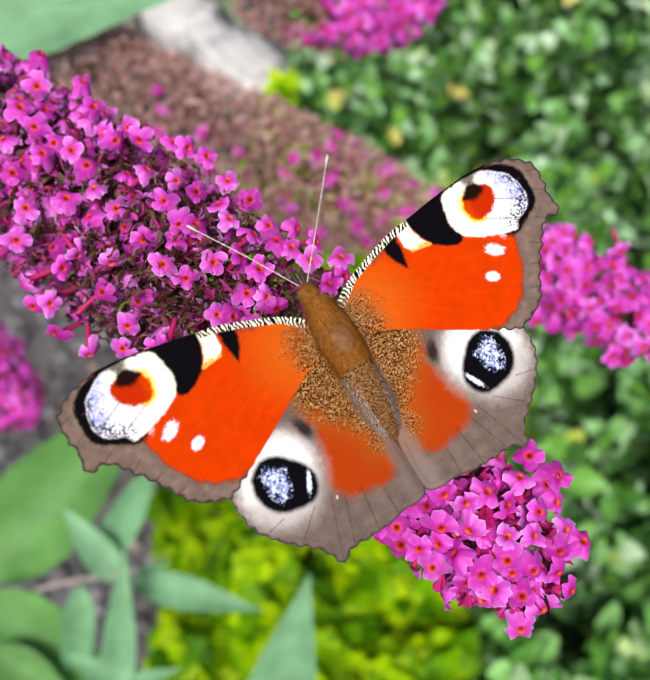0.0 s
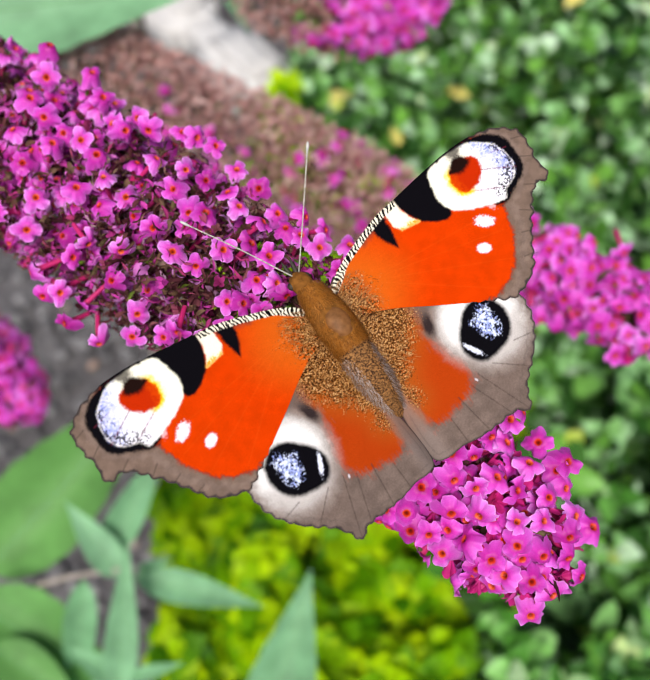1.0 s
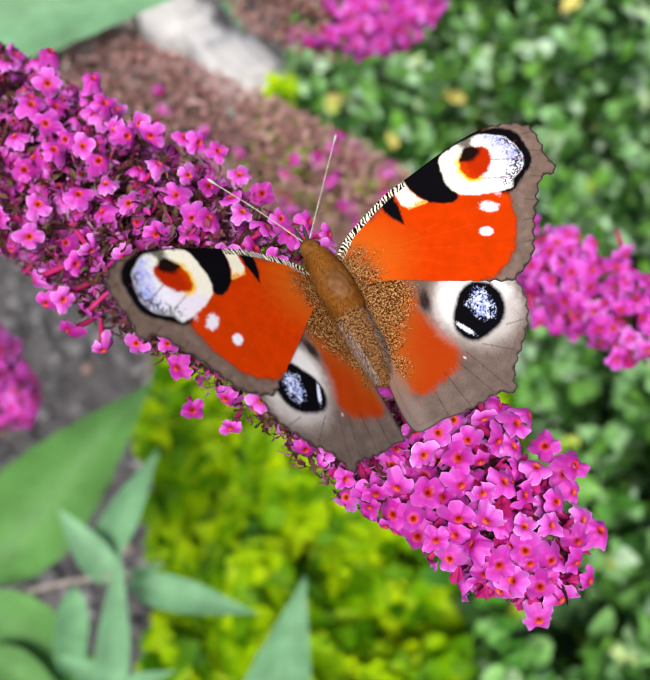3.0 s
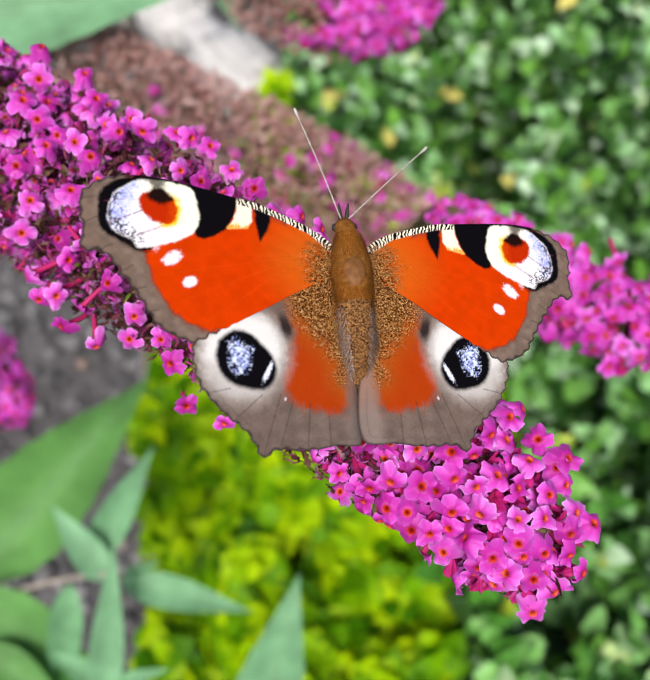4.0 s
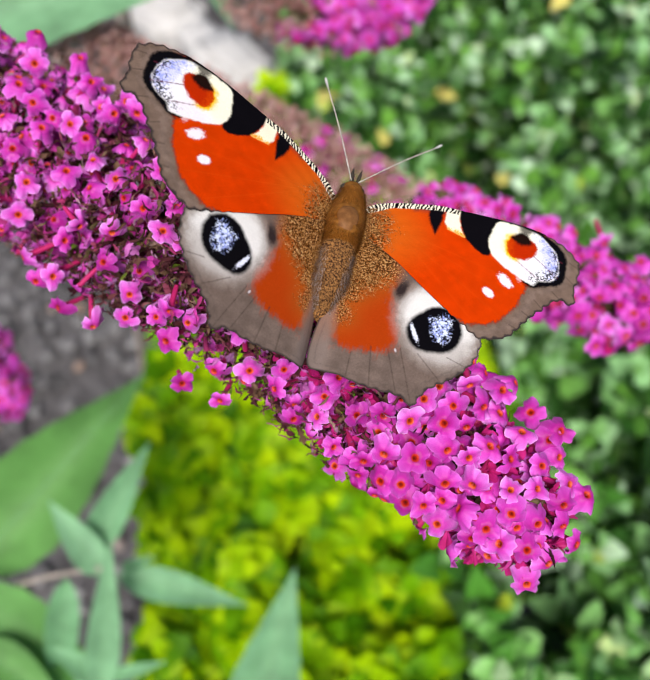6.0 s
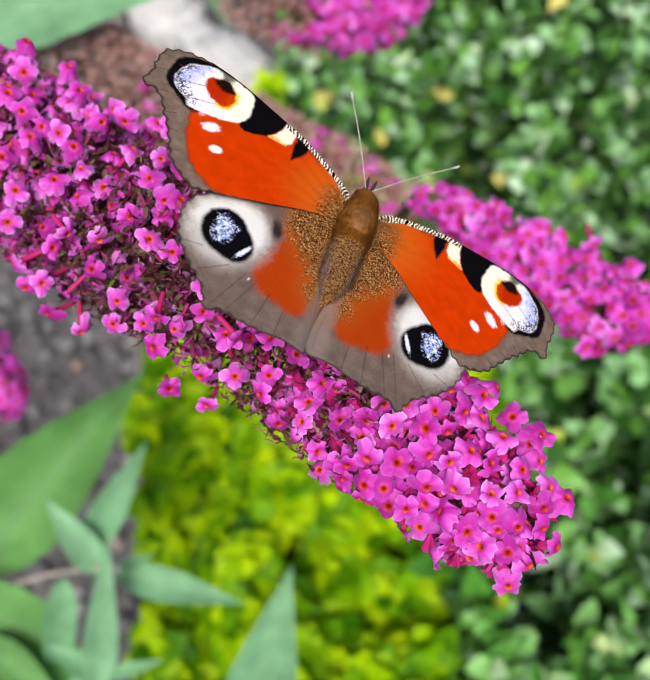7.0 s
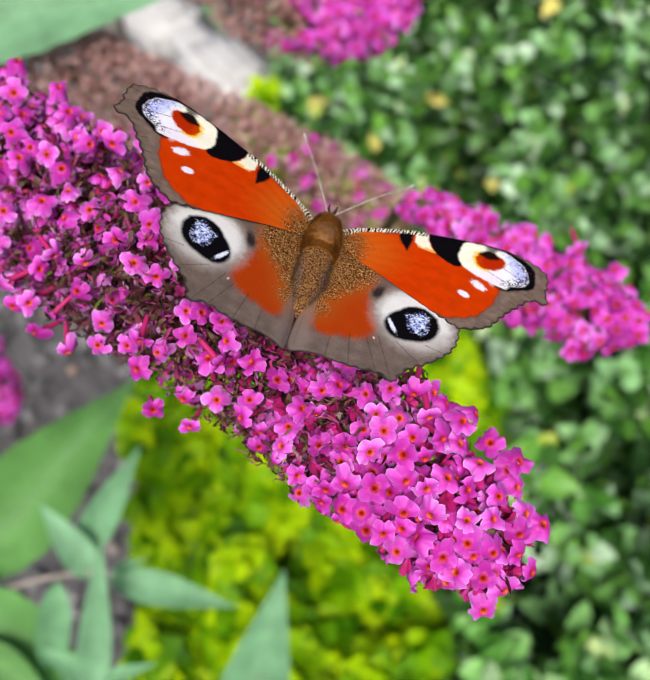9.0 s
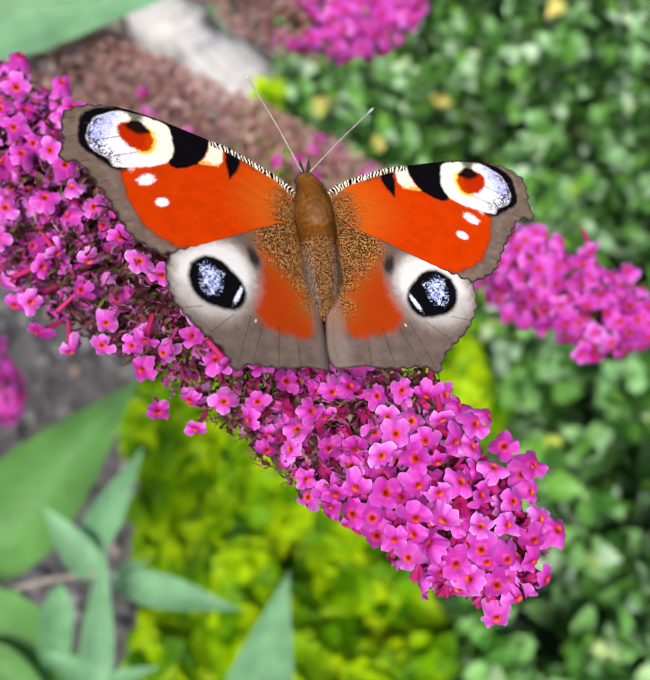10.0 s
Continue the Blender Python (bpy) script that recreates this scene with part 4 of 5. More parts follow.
    lay(col, BLACK, soft(0.74 - grain(x, y, 5.5, 10) * 0.75 - grain(x, y, 1.3, 11) * 0.35, 0.1) * soft(23.3 - x - (9 - y) * 0.35 + fine, 1.2) * soft(body, 0.4) * 0.85)
    lay(col, BLACK, soft(0.5 - grain(x, y, 6.0, 51) * 0.7 - grain(x, y, 1.6, 52) * 0.3, 0.1) * np.maximum(soft(oval(x, y, 22.9, 7.1, 2.0, 0.75, 32) + fine, 0.5), soft(-body - 0.45 + fine * 0.8, 0.7) * soft(21.8 - x, 1.0) * soft(y - 11.6, 1.2)) * soft(body, 0.3) * 0.9)
    for a, b, e in (((21.3, 9.5), (24.8, 7.6), 0.05), ((18.9, 8.2), (22.2, 6.5), 0.05), ((22.6, 10.6), (25.2, 10.0), 0.0)):
        d, _, _ = line_gap(x, y, [a, b], False)
        lay(col, (0.14, 0.02, 0.04), soft(d - e + fine * 0.2, 0.2) * 0.85)
    heart = ringed(x, y, [(18.1, 11.0), (17.85, 9.9), (18.0, 8.9), (18.7, 8.3), (20.2, 8.35), (21.3, 9.2), (21.85, 10.6), (21.4, 11.4), (20.3, 11.8), (19.2, 11.7)])
    lay(col, (0.93, 0.55, 0.015), soft(heart - 0.42 + wob * 0.5, 0.7) * soft(x - 19.2 + (y - 9.5) * 0.3, 1.5))
    lay(col, (0.45, 0.022, 0.002), soft(heart + wob * 0.35, 0.4))
    lay(col, (0.62, 0.06, 0.002), soft(heart + 0.1 + wob * 0.35, 0.4) * soft(x - 18.6 + fine, 0.8) * 0.6)
    pupil = ringed(x, y, [(18.15, 11.0), (18.9, 11.9), (19.7, 12.3), (20.4, 12.1), (21.0, 11.2), (20.4, 10.6), (19.3, 10.4)])
    lay(col, (0.012, 0.005, 0.004), soft(pupil + wob * 0.3, 0.6))
    lay(col, (0.02, 0.012, 0.012), soft(oval(x, y, 20.0, 12.8, 0.95, 0.55, 10) + wob * 0.4, 0.6) * 0.85)
    lay(col, BLACK, soft(-edge - 0.25 + wob * 0.3, 0.3) * soft(16.2 - x, 0.3) * soft(x - 22.6, 1.0) * soft(9.0 - y, 0.5))
    # white dots
    lay(col, WHITE, soft(oval(x, y, 18.3, 4.6, 1.05, 0.62, -35) + fine * 0.5, 0.3) * 0.95)
    lay(col, WHITE, soft(oval(x, y, 16.5, 2.15, 0.78, 0.55, -30) + fine * 0.2, 0.25))
    lay(col, WHITE, soft(oval(x, y, 19.9, 5.6, 0.6, 0.3, -60) + fine * 0.6, 0.3) * 0.4)
    # front edge, barred black and cream
    costa, cx, cy = line_gap(x, y, [(0.4, 7.9), (2.9, 9.8), (6.4, 11.1), (9.1, 11.9), (11.6, 12.3)], False)
    run = np.hypot(cx - 0.4, cy - 7.9)
    bars = np.sin((run + costa * 0.5 + (grain(x, y, 3.0, 12) - 0.5) * 0.35) * 2 * math.pi / 0.46)
    stripe = soft(-bars * 0.5 + 0.05, 0.5)
    mask = soft(costa - 0.72, 0.15) * soft(-(11.4 - x), 0.4)
    for k in range(3):
        t = BLACK[k] + ((0.85, 0.78, 0.62)[k] - BLACK[k]) * stripe
        col[..., k] += (t - col[..., k]) * mask
    return col, root * 0.95 * (1 - mask)


def hind_paint(x, y, edge):
    col = np.empty(x.shape + (3,))
    for k in range(3):
        col[..., k] = GREY_BROWN[k] * (0.78 + 0.4 * grain(x, y, 1.1, 21)) * (0.9 + 0.2 * grain(x, y, 6.0, 22))
    wob = (grain(x, y, 1.8, 23) - 0.5) * 0.7 + (grain(x, y, 7.5, 24) - 0.5) * 0.5
    fine = (grain(x, y, 7.0, 25) - 0.5) * 0.7
    patch, _, _ = line_gap(x, y, [(6.2, 0.5), (5.3, -2.2), (6.5, -5.2), (7.2, -7.0), (6.9, -8.9), (5.0, -10.2), (2.8, -10.7), (0.6, -10.6), (0.0, -9.8), (0.4, -7.0), (1.0, 0.5)])
    lay(col, DULL_RED, soft(patch + wob * 0.9 + (grain(x * 2.5, y * 0.6, 2.0, 45) - 0.5) * 0.8, 1.5))
    rooted = ringed(x, y, [(-3, 8), (5.6, 8), (6.4, 2.5), (5.6, -0.4), (3.2, -3.0), (1.6, -5.2), (1.0, -7.6), (-3, -8)])
    lay(col, (0.34, 0.09, 0.012), soft(rooted - 0.6, 4.0) * 0.7)
    root = 0.92 * soft(rooted + 0.4 + (grain(x, y, 0.9, 26) - 0.5) * 0.8, 4.6)
    inner = soft(x + 0.25 + (y + 6) * 0.05 + wob * 0.3, 1.3) * soft(y + 2.5, 3.0)
    lay(col, (0.24, 0.185, 0.165), inner * 0.6)
    # cream ring and black, blue-dusted eye
    halo = ringed(x, y, [(15.7, -2.9), (14.2, -1.3), (11.2, 0.0), (9.0, -0.2), (7.4, -1.5), (6.7, -4.0), (7.1, -6.3), (8.6, -8.3), (10.6, -9.4), (13.0, -9.2), (14.8, -8.1), (15.9, -5.9)])
    lay(col, (0.40, 0.34, 0.31), soft(halo - 0.6 + wob * 0.6, 2.0) * 0.6)
    lay(col, (0.74, 0.71, 0.69), soft(halo + 0.35 + wob * 0.5, 1.7) * (0.45 + 0.55 * soft(-(y + 5.6) + wob, 3.5)))
    lay(col, (0.03, 0.02, 0.02), soft(oval(x, y, 6.55, -1.3, 1.4, 0.62, 72) + wob * 0.3, 0.7))
    lay(col, (0.12, 0.09, 0.08), soft(oval(x, y, 7.6, 0.9, 1.8, 0.9, 30) + wob * 0.4, 1.2) * 0.7)
    eye = ringed(x, y, [(13.8, -3.2), (12.2, -2.05), (10.6, -2.35), (9.2, -3.5), (7.9, -5.4), (8.1, -7.2), (9.3, -8.25), (11.2, -8.15), (13.0, -7.5), (14.0, -6.0), (14.2, -4.5)])
    lay(col, BLACK, soft(eye + wob * 0.18, 0.55))
    moon = ringed(x, y, [(12.8, -3.7), (11.8, -3.1), (10.6, -4.2), (10.6, -5.7), (11.4, -6.5), (12.3, -6.3), (12.8, -4.9)])
    blue = soft(moon + fine * 1.1 + (grain(x, y, 1.1, 41) - 0.5) * 0.9, 0.5)
    lay(col, (0.30, 0.36, 0.74), blue * soft(0.44 - grain(x, y, 4.2, 28) * 0.6 - grain(x, y, 9.0, 43) * 0.4, 0.22))
    lay(col, (0.68, 0.74, 0.92), blue * soft(0.54 - grain(x, y, 1.6, 29) * 0.6 - grain(x, y, 7.0, 42) * 0.4, 0.15))
    lay(col, (0.75, 0.77, 0.95), soft(oval(x, y, 8.8, -6.4, 1.1, 0.24, -63) + fine * 0.3, 0.2))
    # veins towards the scalloped edge
    for a, b in (((4.4, -9.6), (5.0, -14.3)), ((6.3, -9.4), (8.0, -14.2)), ((7.6, -8.8), (9.8, -14.9)), ((9.6, -8.8), (12.6, -11.4)), ((2.4, -11), (2.4, -14)), ((12.9, -8.2), (15.2, -8.7))):
        d, _, _ = line_gap(x, y, [a, b], False)
        lay(col, (0.05, 0.035, 0.03), soft(d - 0.05 + fine * 0.1, 0.16) * 0.7)
    lay(col, WHITE, soft(oval(x, y, 7.1, -9.2, 0.1, 0.2, 20), 0.12) * 0.7)
    lay(col, (0.04, 0.03, 0.032), soft(-edge - 0.14, 0.22) * 0.85)
    lay(col, (0.09, 0.07, 0.065), soft(np.abs(edge + 0.75) - 0.06 + fine * 0.1, 0.2) * soft(y + 8.0, 1.0) * 0.35)
    return col, root * (1 - soft(halo - 0.2, 0.6)) * (1 - inner)


PAINTED = {}


def wing(name, outline, paint, side, lift, parent, label):
    """A wing sheet with a finely gridded upper face, its pigment, and an underside."""
    smooth, run = [], 0.0
    line = curve_points([(a, b, 0) for a, b in outline + outline[:1]], 12)
    for p, q in zip(line, line[1:]):
        run += (q - p).length
        n = Vector((q.y - p.y, p.x - q.x, 0)).normalized()
        far = min(1.0, max(0.0, (p.x * 0.8 - p.y * 0.55 - 9.5) / 3))
        p = p + n * far * (0.13 * math.sin(run * 4.4) + 0.14 * noise.noise((run * 2.3, 0, 5)) + 0.05 * math.sin(run * 19))
        smooth.append((p.x, p.y))
    x0, x1 = min(p[0] for p in smooth) - 0.2, max(p[0] for p in smooth) + 0.2
    y0, y1 = min(p[1] for p in smooth) - 0.2, max(p[1] for p in smooth) + 0.2
    verts, faces, slots, cols = [], [], [], []
    for step, drop, slot in ((0.075, 0.0, 0), (0.4, -0.09, 1)):
        gx, gy = np.meshgrid(np.arange(x0, x1, step), np.arange(y0, y1, step))
        d, nx, ny = line_gap(gx, gy, smooth)
        keep = d < 0
        # ragged fringe: the outline's own small teeth
        x, y = np.where(keep, gx, nx), np.where(keep, gy, ny)
        cell = keep[:-1, :-1] | keep[1:, :-1] | keep[:-1, 1:] | keep[1:, 1:]
        used = np.zeros(gx.shape, dtype=bool)
        used[:-1, :-1] |= cell
        used[1:, :-1] |= cell
        used[:-1, 1:] |= cell
        used[1:, 1:] |= cell
        index = np.full(gx.shape, -1)
        at = len(verts)
        index[used] = np.arange(used.sum()) + at
        ux, uy = x[used], y[used]
        fan = np.arctan2(uy - 4.0, ux + 2.0)
        z = 0.022 * np.sin(fan * 34) * np.clip(np.hypot(ux, uy) / 12, 0, 1) + lift - 0.0025 * (ux - 11) ** 2 * 0.6 - 0.22 * np.clip(0.4 - ux, 0, 3) ** 2 * (uy < 2) + drop
        verts += (np.stack([ux * side, uy, z], -1) * MM).tolist()
        j, i = np.nonzero(cell)
        quad = np.stack([index[j, i], index[j, i + 1], index[j + 1, i + 1], index[j + 1, i]], -1)
        if (side > 0) == (slot == 1):
            quad = quad[:, ::-1]
        faces += quad.tolist()
        slots += [slot] * len(quad)
        if slot == 0:
            if name not in PAINTED:
                PAINTED[name] = paint(ux, uy, np.minimum(d[used], 0))
            col, dust = PAINTED[name]
            cols.append(np.concatenate([col, dust[..., None]], -1))
        else:
            cols.append(np.zeros((len(ux), 4)))
    me = mesh_of(name, verts, faces, [WING, UNDERSIDE], slots)
    rgba = np.clip(np.concatenate(cols), 0, 1).astype(np.float32)
    me.color_attributes.new("pigment", "FLOAT_COLOR", "POINT").data.foreach_set("color", rgba.ravel())
    return attach(name, me, parent, label)


def lathe(name, stations, material, parent, label="", sides=28, rough=0.0):
    """A furry, rounded body part along y: stations of (y, z, half width, half height)."""
    verts, faces = [], []
    line = curve_points([(s[0], s[1], 0) for s in stations], 6)
    dims = curve_points([(s[2], s[3], 0) for s in stations], 6)
    for c, d in zip(line, dims):
        for k in range(sides):
            w = 2 * math.pi * k / sides
            r = 1 + rough * noise.noise((math.cos(w) * 2, math.sin(w) * 2, c.x * 1.3))
            verts.append((max(d.x, 0.02) * r * math.cos(w) * MM, c.x * MM, (c.y + max(d.y, 0.02) * r * math.sin(w)) * MM))
    for i in range(len(line) - 1):
        for k in range(sides):
            j = (k + 1) % sides
            faces.append((i * sides + k, (i + 1) * sides + k, (i + 1) * sides + j, i * sides + j))
    faces.append(tuple(range(sides)))
    faces.append(tuple(range(len(verts) - sides, len(verts)))[::-1])
    return attach(name, mesh_of(name, verts, faces, [material]), parent, label)


def hairs(name, count, seed, where, length, material, parent, label):
    """Fine hairs lying back over the body: where(rnd) gives a root, an outward and a lie direction in millimetres."""
    rnd = random.Random(seed)
    verts, faces = [], []
    for _ in range(count):
        p, out, lie = where(rnd)
        ln = length * rnd.uniform(0.6, 1.3)
        d = (lie + out * rnd.uniform(0.15, 0.5) + Vector([rnd.gauss(0, 0.15) for _ in range(3)])).normalized()
        s = d.cross(out).normalized() * rnd.uniform(0.015, 0.03)
        a = len(verts)
        verts += [(p - s) * MM, (p + s) * MM, (p + d * ln * 0.6 + s * 0.7 + out * 0.05) * MM, (p + d * ln * 0.6 - s * 0.7 + out * 0.05) * MM, (p + d * ln) * MM]
        faces += [(a, a + 1, a + 2, a + 3), (a + 3, a + 2, a + 4)]
    return attach(name, mesh_of(name, verts, faces, [material]), parent, label, "stuff")


BUTTERFLY = new("butterfly")
tagged(BUTTERFLY, "orange-red butterfly with four eye-spots perched on a flower spike", "butterfly")
LEFT_FORE = wing("forewing", FORE_LINE, fore_paint, -1, 0.2, BUTTERFLY, "orange-red forewing with cream and lilac eye-spot")
RIGHT_FORE = wing("forewing", FORE_LINE, fore_paint, 1, 0.2, BUTTERFLY, "orange-red forewing with cream and lilac eye-spot")
LEFT_HIND = wing("hindwing", HIND_LINE, hind_paint, -1, 0.0, BUTTERFLY, "grey-brown hindwing with black and blue eye-spot")
RIGHT_HIND = wing("hindwing", HIND_LINE, hind_paint, 1, 0.0, BUTTERFLY, "grey-brown hindwing with black and blue eye-spot")
lathe("thorax", [(0.6, -0.4, 1.3, 1.1), (1.8, -0.25, 2.0, 1.65), (3.9, 0.0, 2.25, 2.05), (6.5, -0.2, 2.2, 2.0), (8.8, -0.5, 1.7, 1.6), (10.0, -0.8, 1.1, 1.0)], FUR, BUTTERFLY, "golden-brown furry thorax", rough=0.12)
lathe("abdomen", [(-7.7, -1.6, 0.3, 0.3), (-6.9, -1.4, 1.1, 0.9), (-4.6, -0.9, 1.8, 1.4), (-2.0, -0.5, 2.0, 1.6), (1.0, -0.4, 2.05, 1.65), (2.4, -0.3, 2.0, 1.7)], ABDOMEN, BUTTERFLY, "brown speckled abdomen", rough=0.06)
HEAD = lathe("head", [(9.4, -1.0, 0.9, 0.8), (10.4, -1.1, 1.25, 1.05), (11.4, -1.3, 1.1, 0.95), (12.1, -1.5, 0.5, 0.5)], FUR, BUTTERFLY, "small furry brown head", rough=0.1)
lathe("shield", [(2.6, 1.35, 0.3, 0.3), (3.2, 1.5, 0.95, 0.6), (4.4, 1.6, 1.25, 0.72), (5.6, 1.5, 1.05, 0.62), (6.4, 1.35, 0.4, 0.3)], SHIELD, BUTTERFLY, "smooth brown shield on the back", rough=0.1)
ANTENNAE = []
for s in (-1, 1):
    bm = bmesh.new()
    bmesh.ops.create_uvsphere(bm, u_segments=14, v_segments=10, radius=0.5 * MM)
    bmesh.ops.translate(bm, verts=bm.verts[:], vec=Vector((s * 1.0, 11.0, -1.3)) * MM)
    part("eye", bm, DARK_FUR, HEAD, "dark round eye")
    tube_part("palp", [Vector((s * 0.3, 11.6, -1.3)) * MM, Vector((s * 0.45, 12.9, -1.0)) * MM, Vector((s * 0.55, 13.7, -0.6)) * MM], [0.28 * MM, 0.24 * MM, 0.06 * MM], DARK_FUR, HEAD, "dark pointed palp", n=4)
    feeler = tube_part("antenna", [(0, 0, 0), (0, 6.6 * MM, 0.35 * MM), (0, 12.9 * MM, 0)], [0.085 * MM, 0.08 * MM, 0.085 * MM], FEELER, BUTTERFLY, "thin pale antenna")
    tube_part("club", [(0, 12.7 * MM, 0), (0, 13.4 * MM, 0), (0, 14.0 * MM, 0)], [0.09 * MM, 0.19 * MM, 0.12 * MM], FEELER_TIP, feeler, "pale antenna club", n=4)
    ANTENNAE.append(feeler)
    for q, (a, b, c) in enumerate((((1.4, 7.5, -1.6), (4.2, 9.5, -3.4), (4.6, 9.0, -7.5)), ((1.5, 4.5, -1.8), (4.6, 4.0, -3.6), (5.0, 2.6, -7.8)), ((1.4, 2.0, -1.6), (3.8, -1.5, -3.6), (3.9, -4.0, -7.6)))):
        tube_part("leg", [Vector((s * p[0], p[1], p[2])) * MM for p in (a, b, c)], [0.22 * MM, 0.14 * MM, 0.08 * MM], DARK_FUR, BUTTERFLY, "thin dark leg", n=4)


def on_thorax(rnd):
    y, w = 9.9 - 8.2 * rnd.random() ** 0.85, rnd.uniform(0.03, 0.97) * math.pi
    if rnd.random() < 0.2:
        y, w = rnd.uniform(-3.5, 2.5), rnd.choice((0.08, 0.92)) * math.pi + rnd.uniform(-0.2, 0.2)
        return Vector((1.95 * math.cos(w), y, -0.45 + 1.5 * math.sin(w))), Vector((math.cos(w), 0, math.sin(w))), Vector((0, -1, 0.05))
    if 2.9 < y < 6.9 and abs(w - math.pi / 2) < 0.5:
        w += math.copysign(0.5, w - math.pi / 2)
    h = 1.0 - ((y - 4.2) / 7.0) ** 2 * 0.55
    out = Vector((math.cos(w), 0, math.sin(w)))
    return Vector((2.1 * h * math.cos(w), y, -0.2 + 1.95 * h * math.sin(w))), out, Vector((out.x * 0.35, -1, 0.05))


def on_abdomen(rnd):
    y, w = rnd.uniform(-6.6, 2.2), rnd.uniform(0.05, 0.95) * math.pi
    h = 1.0 - (min(0, y + 2.0) / 6.0) ** 2 * 0.75
    out = Vector((math.cos(w), 0, math.sin(w)))
    return Vector((2.25 * h * math.cos(w), y, -0.7 + min(0, y + 3) * 0.14 + 1.6 * h * math.sin(w))), out, Vector((out.x * 0.1, -1, -0.05))


hairs("thorax_fur", 9500, 31, on_thorax, 0.75, HAIR, BUTTERFLY, "long golden-brown hair")
hairs("abdomen_fur", 2600, 32, on_abdomen, 0.4, ABDOMEN, BUTTERFLY, "short grey-brown hair")


def on_flank(rnd):
    y, w = rnd.uniform(-6.8, 1.0), rnd.random() ** 1.3 * 0.36 * math.pi
    if rnd.random() < 0.5:
        w = math.pi - w
    h = 1.0 - (min(0, y + 2.0) / 6.0) ** 2 * 0.75
    out = Vector((math.cos(w), 0, math.sin(w)))
    return Vector((2.3 * h * math.cos(w), y, -0.7 + min(0, y + 3) * 0.14 + 1.62 * h * math.sin(w))), out, Vector((out.x * 0.15, -1, 0.0))


hairs("flank_fur", 2600, 33, on_flank, 0.6, FLANK, BUTTERFLY, "pale grey hair along the abdomen's sides")


def on_wing_root(side, low, high, reach):
    """Hair that fans out flat over a wing's root."""
    def where(rnd):
        x, y = rnd.random() ** 1.6 * reach, rnd.uniform(low, high)
        z = 0.24 - 0.0015 * (x - 11) ** 2
        return Vector((side * x, y, z)), Vector((0, 0, 1)), Vector((side, (y - 4.5) * 0.16, -0.2))
    return where


for wing_part, side, low, high in ((LEFT_FORE, -1, 4.6, 8.2), (RIGHT_FORE, 1, 4.6, 8.2), (LEFT_HIND, -1, -3.5, 5.0), (RIGHT_HIND, 1, -3.5, 5.0)):
    hairs("root_hair", 260, 33, on_wing_root(side, low, high, 3.4), 0.8, WING_HAIR, wing_part, "fine golden hair")


